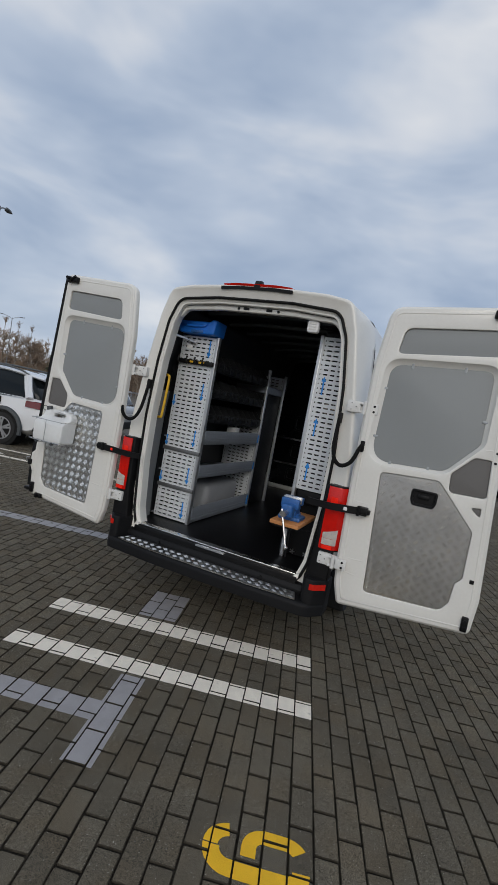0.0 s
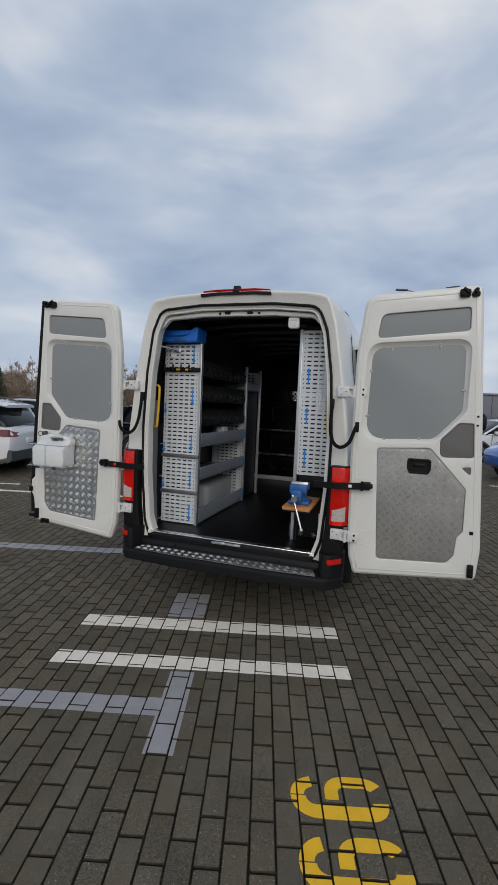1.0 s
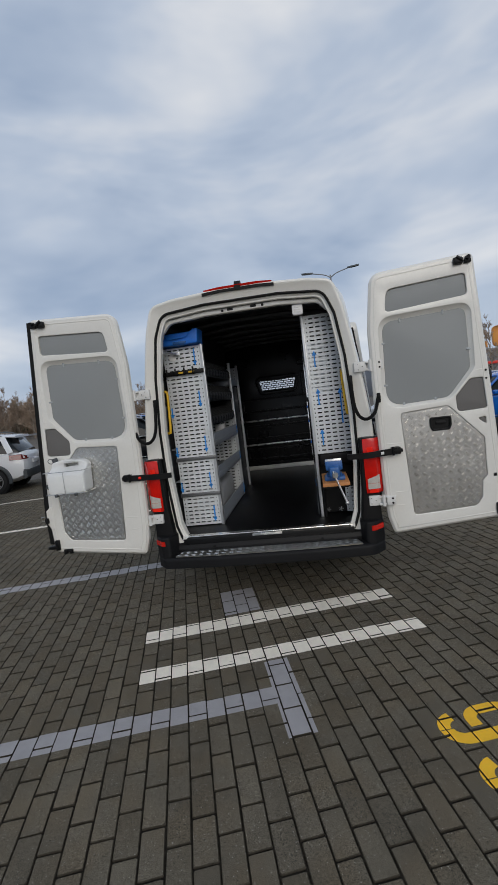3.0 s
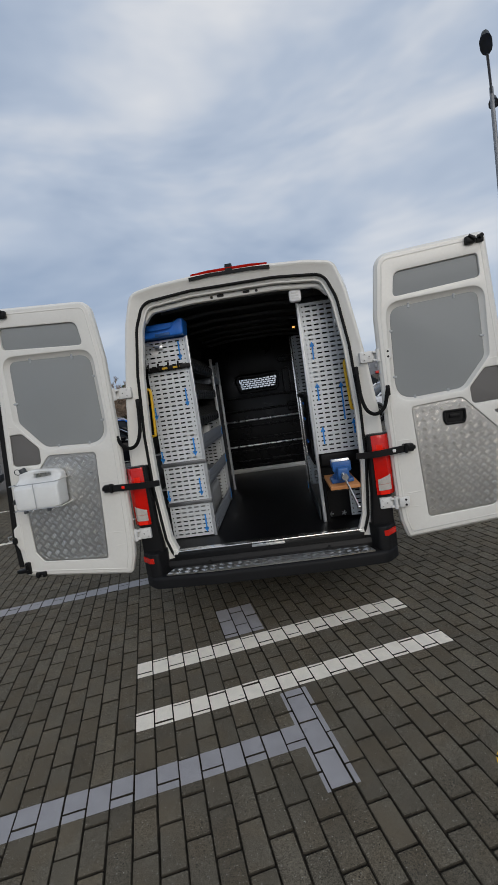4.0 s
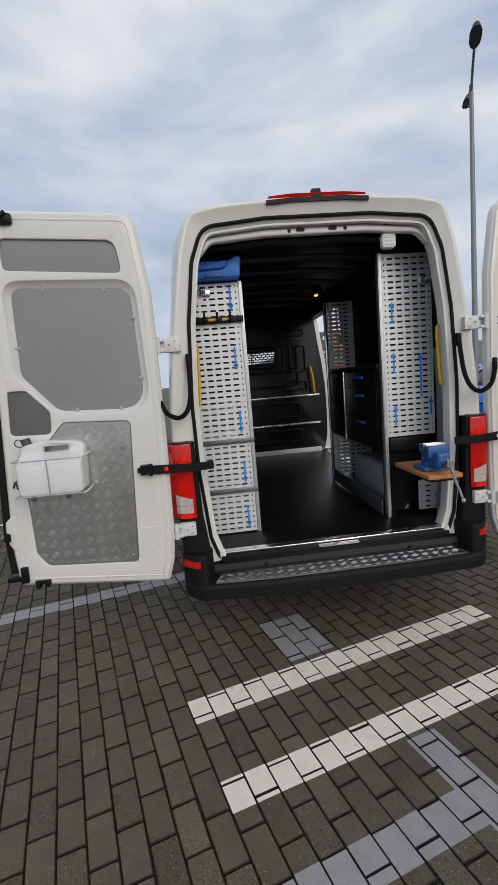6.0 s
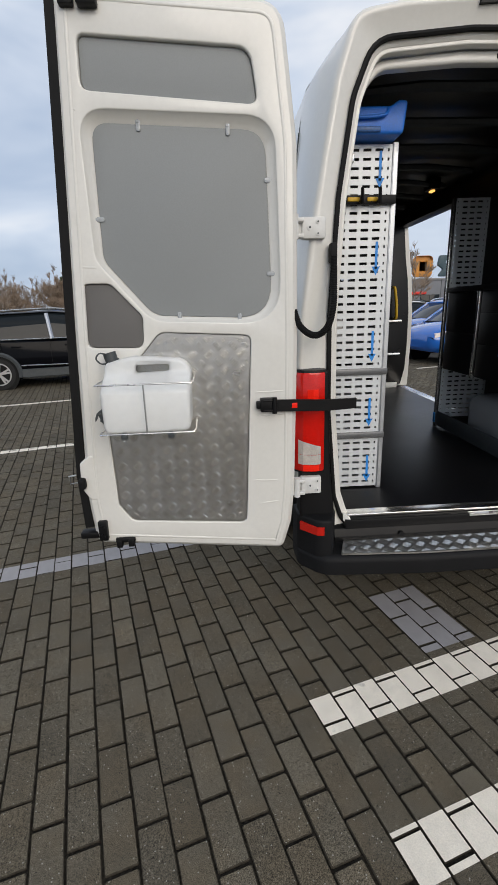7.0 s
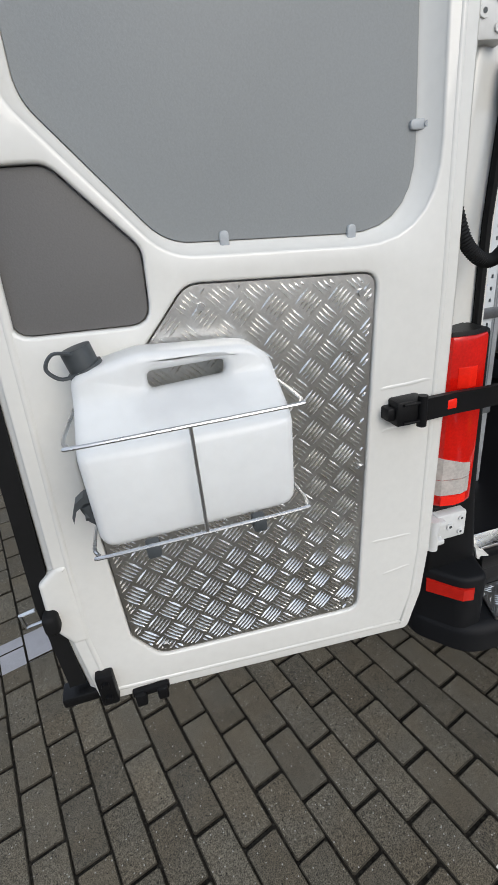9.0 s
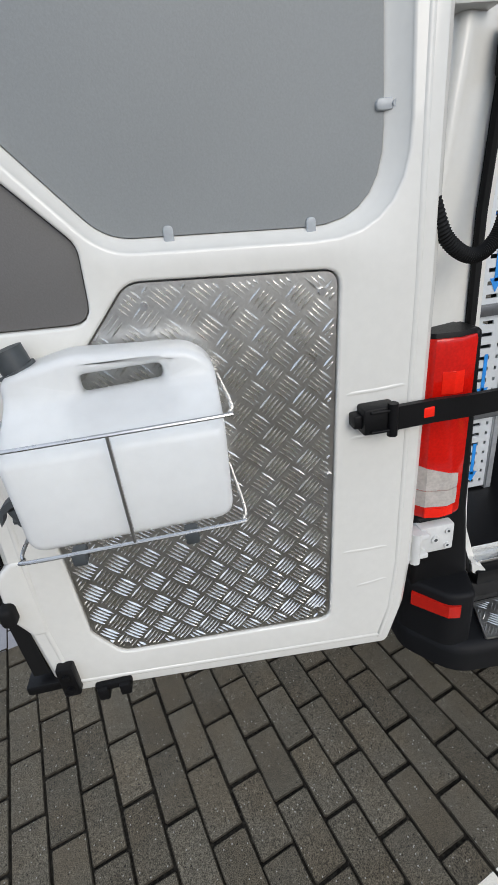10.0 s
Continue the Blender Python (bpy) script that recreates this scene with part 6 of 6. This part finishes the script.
def suv(name, lab, paint_mat, at, turn, rails=True):
    """A compact SUV that points along its own +x; length 4.4 m."""
    ob = thing(name, lab, "car", "parked cars", at=(at[0], at[1], 0))
    ob.rotation_euler = (0, 0, turn)

    def sec(x, hw, lo, hi, crown=0.02):
        half = [(0.0, lo), (hw * 0.80, lo), (hw * 0.97, lo + 0.10), (hw, lo + 0.28), (hw * 0.985, (lo + hi) / 2 + 0.10), (hw * 0.95, hi - 0.06), (hw * 0.86, hi), (0.0, hi + crown)]
        return [(x, y, z) for y, z in half] + [(x, -y, z) for y, z in half[-2:0:-1]]
    b = bm_new()
    loft(b, [sec(-2.20, 0.70, 0.50, 0.92), sec(-2.14, 0.82, 0.34, 1.02), sec(-1.9, 0.89, 0.27, 1.06), sec(-1.3, 0.915, 0.25, 1.05), sec(0.0, 0.915, 0.24, 1.03), sec(0.75, 0.915, 0.25, 1.03, 0.03), sec(1.35, 0.90, 0.27, 0.99, 0.05), sec(1.85, 0.86, 0.30, 0.90, 0.05), sec(2.10, 0.76, 0.36, 0.80), sec(2.18, 0.62, 0.45, 0.70)])
    part("body", b, paint_mat, ob, sharp=40)
    # glasshouse
    def gsec(x, bw, tw, lo, hi):
        return [(x, -bw, lo), (x, bw, lo), (x, (bw + tw) / 2 + 0.015, (lo + hi) / 2), (x, tw, hi - 0.03), (x, tw - 0.06, hi), (x, -tw + 0.06, hi), (x, -tw, hi - 0.03), (x, -(bw + tw) / 2 - 0.015, (lo + hi) / 2)]
    b = bm_new()
    loft(b, [gsec(-2.02, 0.74, 0.70, 1.03, 1.10), gsec(-1.70, 0.80, 0.62, 1.02, 1.50), gsec(-1.2, 0.83, 0.64, 1.02, 1.57), gsec(-0.2, 0.84, 0.66, 1.02, 1.60), gsec(0.30, 0.84, 0.64, 1.02, 1.555), gsec(0.75, 0.82, 0.68, 1.02, 1.28), gsec(1.12, 0.76, 0.74, 1.00, 1.05)])
    part("glasshouse", b, CGLASS, ob, sharp=45)
    b = bm_new()
    loft(b, [[(x, -w, z), (x, -w + 0.08, z + 0.03), (x, w - 0.08, z + 0.03), (x, w, z), (x, w - 0.03, z - 0.03), (x, -w + 0.03, z - 0.03)] for x, w, z in ((-1.95, 0.58, 1.475), (-1.7, 0.64, 1.51), (-1.2, 0.665, 1.572), (-0.2, 0.68, 1.60), (0.30, 0.655, 1.555), (0.38, 0.64, 1.51))])
    part("roof", b, paint_mat, ob, sharp=45)
    for s in (-1, 1):
        # on the black car, bright metal on the middle pillar paints its white reflections
        for nm, p, q, r2, m in (("pillar", (0.34, 0.665, 1.53), (1.12, 0.80, 1.02), 0.035, paint_mat), ("pillar", (-0.28, 0.69, 1.56), (-0.22, 0.86, 1.03), 0.045, RIM if paint_mat is CARK else CAPM), ("pillar", (-1.65, 0.655, 1.49), (-1.86, 0.83, 1.04), 0.085, paint_mat)):
            b = bm_new()
            tube(b, [(p[0], s * p[1], p[2]), ((p[0] + q[0]) / 2, s * ((p[1] + q[1]) / 2 + 0.012), (p[2] + q[2]) / 2), (q[0], s * q[1], q[2])], r2, 6)
            part(nm, b, m, ob)
        b = bm_new()
        tube(b, [(-1.72, s * 0.865, 1.05), (-0.2, s * 0.872, 1.045), (0.98, s * 0.86, 1.04)], 0.011, 6)
        part("window_trim", b, STEEL, ob, "bright window trim")
        if rails:
            b = bm_new()
            tube(b, smooth_line([(-1.62, s * 0.60, 1.53), (-1.3, s * 0.615, 1.625), (-0.3, s * 0.64, 1.668), (0.12, s * 0.63, 1.64), (0.30, s * 0.62, 1.57)], 5), 0.020, 6)
            part("roof_rail", b, STEEL if paint_mat is not CARW else CAPM, ob)
        b = bm_new()
        loft(b, [[(x, s * 0.895, 0.23), (x, s * 0.93, 0.25), (x, s * 0.93, 0.40), (x, s * 0.90, 0.42)] for x in (-0.95, 0.0, 0.95)])
        part("side_skirt", b, CAPM, ob)
        b = bm_new()
        tube(b, [(-0.9, s * 0.931, 0.50), (0.9, s * 0.931, 0.46)], 0.012, 6)
        part("side_strip", b, STEEL, ob)
        for x in (-0.95, 0.12):
            b = bm_new()
            box(b, x - 0.10, x + 0.10, s * 0.90, s * 0.945, 0.885, 0.912, 0.008)
            part("door_handle", b, paint_mat, ob)
        for x in (0.86, -0.27, -1.25):
            b = bm_new()
            box(b, x - 0.003, x + 0.003, s * 0.88, s * 0.9185, 0.40, 1.0)
            part("door_gap", b, RUBBER, ob)
        b = bm_new()
        box(b, 0.62, 0.80, s * 0.88, s * 1.04, 1.04, 1.16, 0.035, 3)
        part("wing_mirror", b, paint_mat, ob)
        b = bm_new()
        loft(b, [[(1.72, s * 0.72, 0.74), (1.72, s * 0.875, 0.74), (1.72, s * 0.86, 0.86), (1.72, s * 0.72, 0.90)], [(2.06, s * 0.56, 0.70), (2.08, s * 0.775, 0.70), (2.06, s * 0.76, 0.79), (2.05, s * 0.56, 0.80)]])
        part("headlight", b, CLEARL, ob, "clear headlight")
        b = bm_new()
        loft(b, [[(-1.82, s * 0.86, 0.86), (-1.82, s * 0.905, 0.87), (-1.82, s * 0.895, 0.99), (-1.82, s * 0.85, 1.0)], [(-2.10, s * 0.80, 0.84), (-2.12, s * 0.845, 0.85), (-2.11, s * 0.83, 0.99), (-2.10, s * 0.78, 1.0)], [(-2.20, s * 0.50, 0.86), (-2.205, s * 0.68, 0.85), (-2.195, s * 0.66, 0.94), (-2.19, s * 0.50, 0.94)]])
        part("tail_light", b, TAILR, ob, "dark red tail light")
        for x in (-1.36, 1.32):
            b = bm_new()
            arch = [(x + 0.42 * math.cos(radians(a)), s * 0.905, 0.34 + 0.42 * math.sin(radians(a))) for a in range(-12, 193, 12)]
            tube(b, arch, 0.05, 6)
            part("arch_trim", b, CAPM, ob)
            b = bm_new()
            cyl(b, (x, s * 0.60, 0.34), (x, s * 0.921, 0.34), 0.40, 28)
            part("wheel_well", b, RUBBER, ob)
            b = bm_new()
            rings = [(0.70, 0.22), (0.70, 0.32), (0.73, 0.34), (0.90, 0.34), (0.93, 0.32), (0.935, 0.235), (0.90, 0.23)]
            secs = [[(x + r2 * math.cos(k * math.pi / 16), s * yy, 0.34 + r2 * math.sin(k * math.pi / 16)) for k in range(32)] for yy, r2 in rings]
            loft(b, secs)
            wh = part("wheel", b, TYRE, ob)
            b = bm_new()
            for k in range(5):
                a = k * 2 * math.pi / 5 + 0.3
                for da in (-0.16, 0.16):
                    loft(b, [[(x + r2 * math.cos(a + da * kk) - w2 * math.sin(a), s * yy, 0.34 + r2 * math.sin(a + da * kk) + w2 * math.cos(a)) for yy, w2 in ((0.925, -w), (0.925, w), (0.938, w), (0.938, -w))] for r2, w, kk in ((0.04, 0.022, 0.4), (0.235, 0.020, 1.0))])
            loft(b, [[(x + r2 * math.cos(k * math.pi / 16), s * yy, 0.34 + r2 * math.sin(k * math.pi / 16)) for k in range(32)] for yy, r2 in ((0.926, 0.215), (0.940, 0.218), (0.940, 0.240), (0.926, 0.242))], cap=False)
            cyl(b, (x, s * 0.92, 0.34), (x, s * 0.943, 0.34), 0.05, 14)
            part("rim", b, RIM, wh)
    b = bm_new()
    loft(b, [[(2.10, y, 0.52), (2.19 - abs(y) * 0.06, y, 0.52), (2.19 - abs(y) * 0.06, y, 0.68), (2.10, y, 0.70)] for y in (-0.55, -0.25, 0.25, 0.55)])
    part("grille", b, BLACK, ob)
    b = bm_new()
    loft(b, [[(-2.08, y, 0.30), (-2.225 + abs(y) * 0.05, y, 0.36), (-2.235 + abs(y) * 0.05, y, 0.55), (-2.10, y, 0.60)] for y in (-0.82, -0.4, 0.4, 0.82)])
    part("rear_valance", b, CAPM, ob)
    b = bm_new()
    box(b, -2.228, -2.20, -0.26, 0.26, 0.70, 0.81, 0.004)
    part("plate_bar", b, STICK, ob)
    return ob


def put_car(u, v, face, *a, **k):
    return suv(*a, from_uv(u, v), GA + (0 if face > 0 else math.pi), **k)


put_car(-7.08, 6.35, -1, "white_suv", "white compact SUV parked tail outward in a bay", CARW)
put_car(-2.12, 10.4, 1, "black_suv", "glossy black SUV with bright trim parked in a bay", CARK)
put_car(-7.1, 10.2, -1, "white_suv", "white SUV parked tail outward in the next bay", CARW)
put_car(-1.75, 13.9, 1, "blue_suv", "bright blue SUV parked behind the black one", CARB)
put_car(-2.2, 17.2, 1, "white_suv", "white SUV parked behind the blue one", CARW)
put_car(-12.0, 9.0, -1, "white_suv", "white SUV parked further along the row", CARW)
put_car(-14.5, 14.5, 1, "grey_suv", "grey SUV in the far row", CARG)
put_car(8.6, 8.6, -1, "blue_suv", "bright blue SUV parked nose outward beside the van", CARB)
put_car(10.2, 11.4, -1, "blue_suv", "bright blue SUV parked nose outward in the next bay", CARB)
put_car(9.6, 14.4, -1, "white_suv", "white SUV parked nose outward", CARW)
put_car(9.2, 5.8, -1, "blue_suv", "blue SUV parked nose outward in a bay", CARB)

# bricks nearest the camera, one by one
for k, j, rz in singles:
    u, v, h, tx, ty = heights[(k, j)]
    ob = new("brick", brick_meshes[(k * 5 + j * 7) % 12])
    ob.parent = pavement
    ob.location = (u, v, h)
    ob.rotation_euler = (ty, -tx, rz)
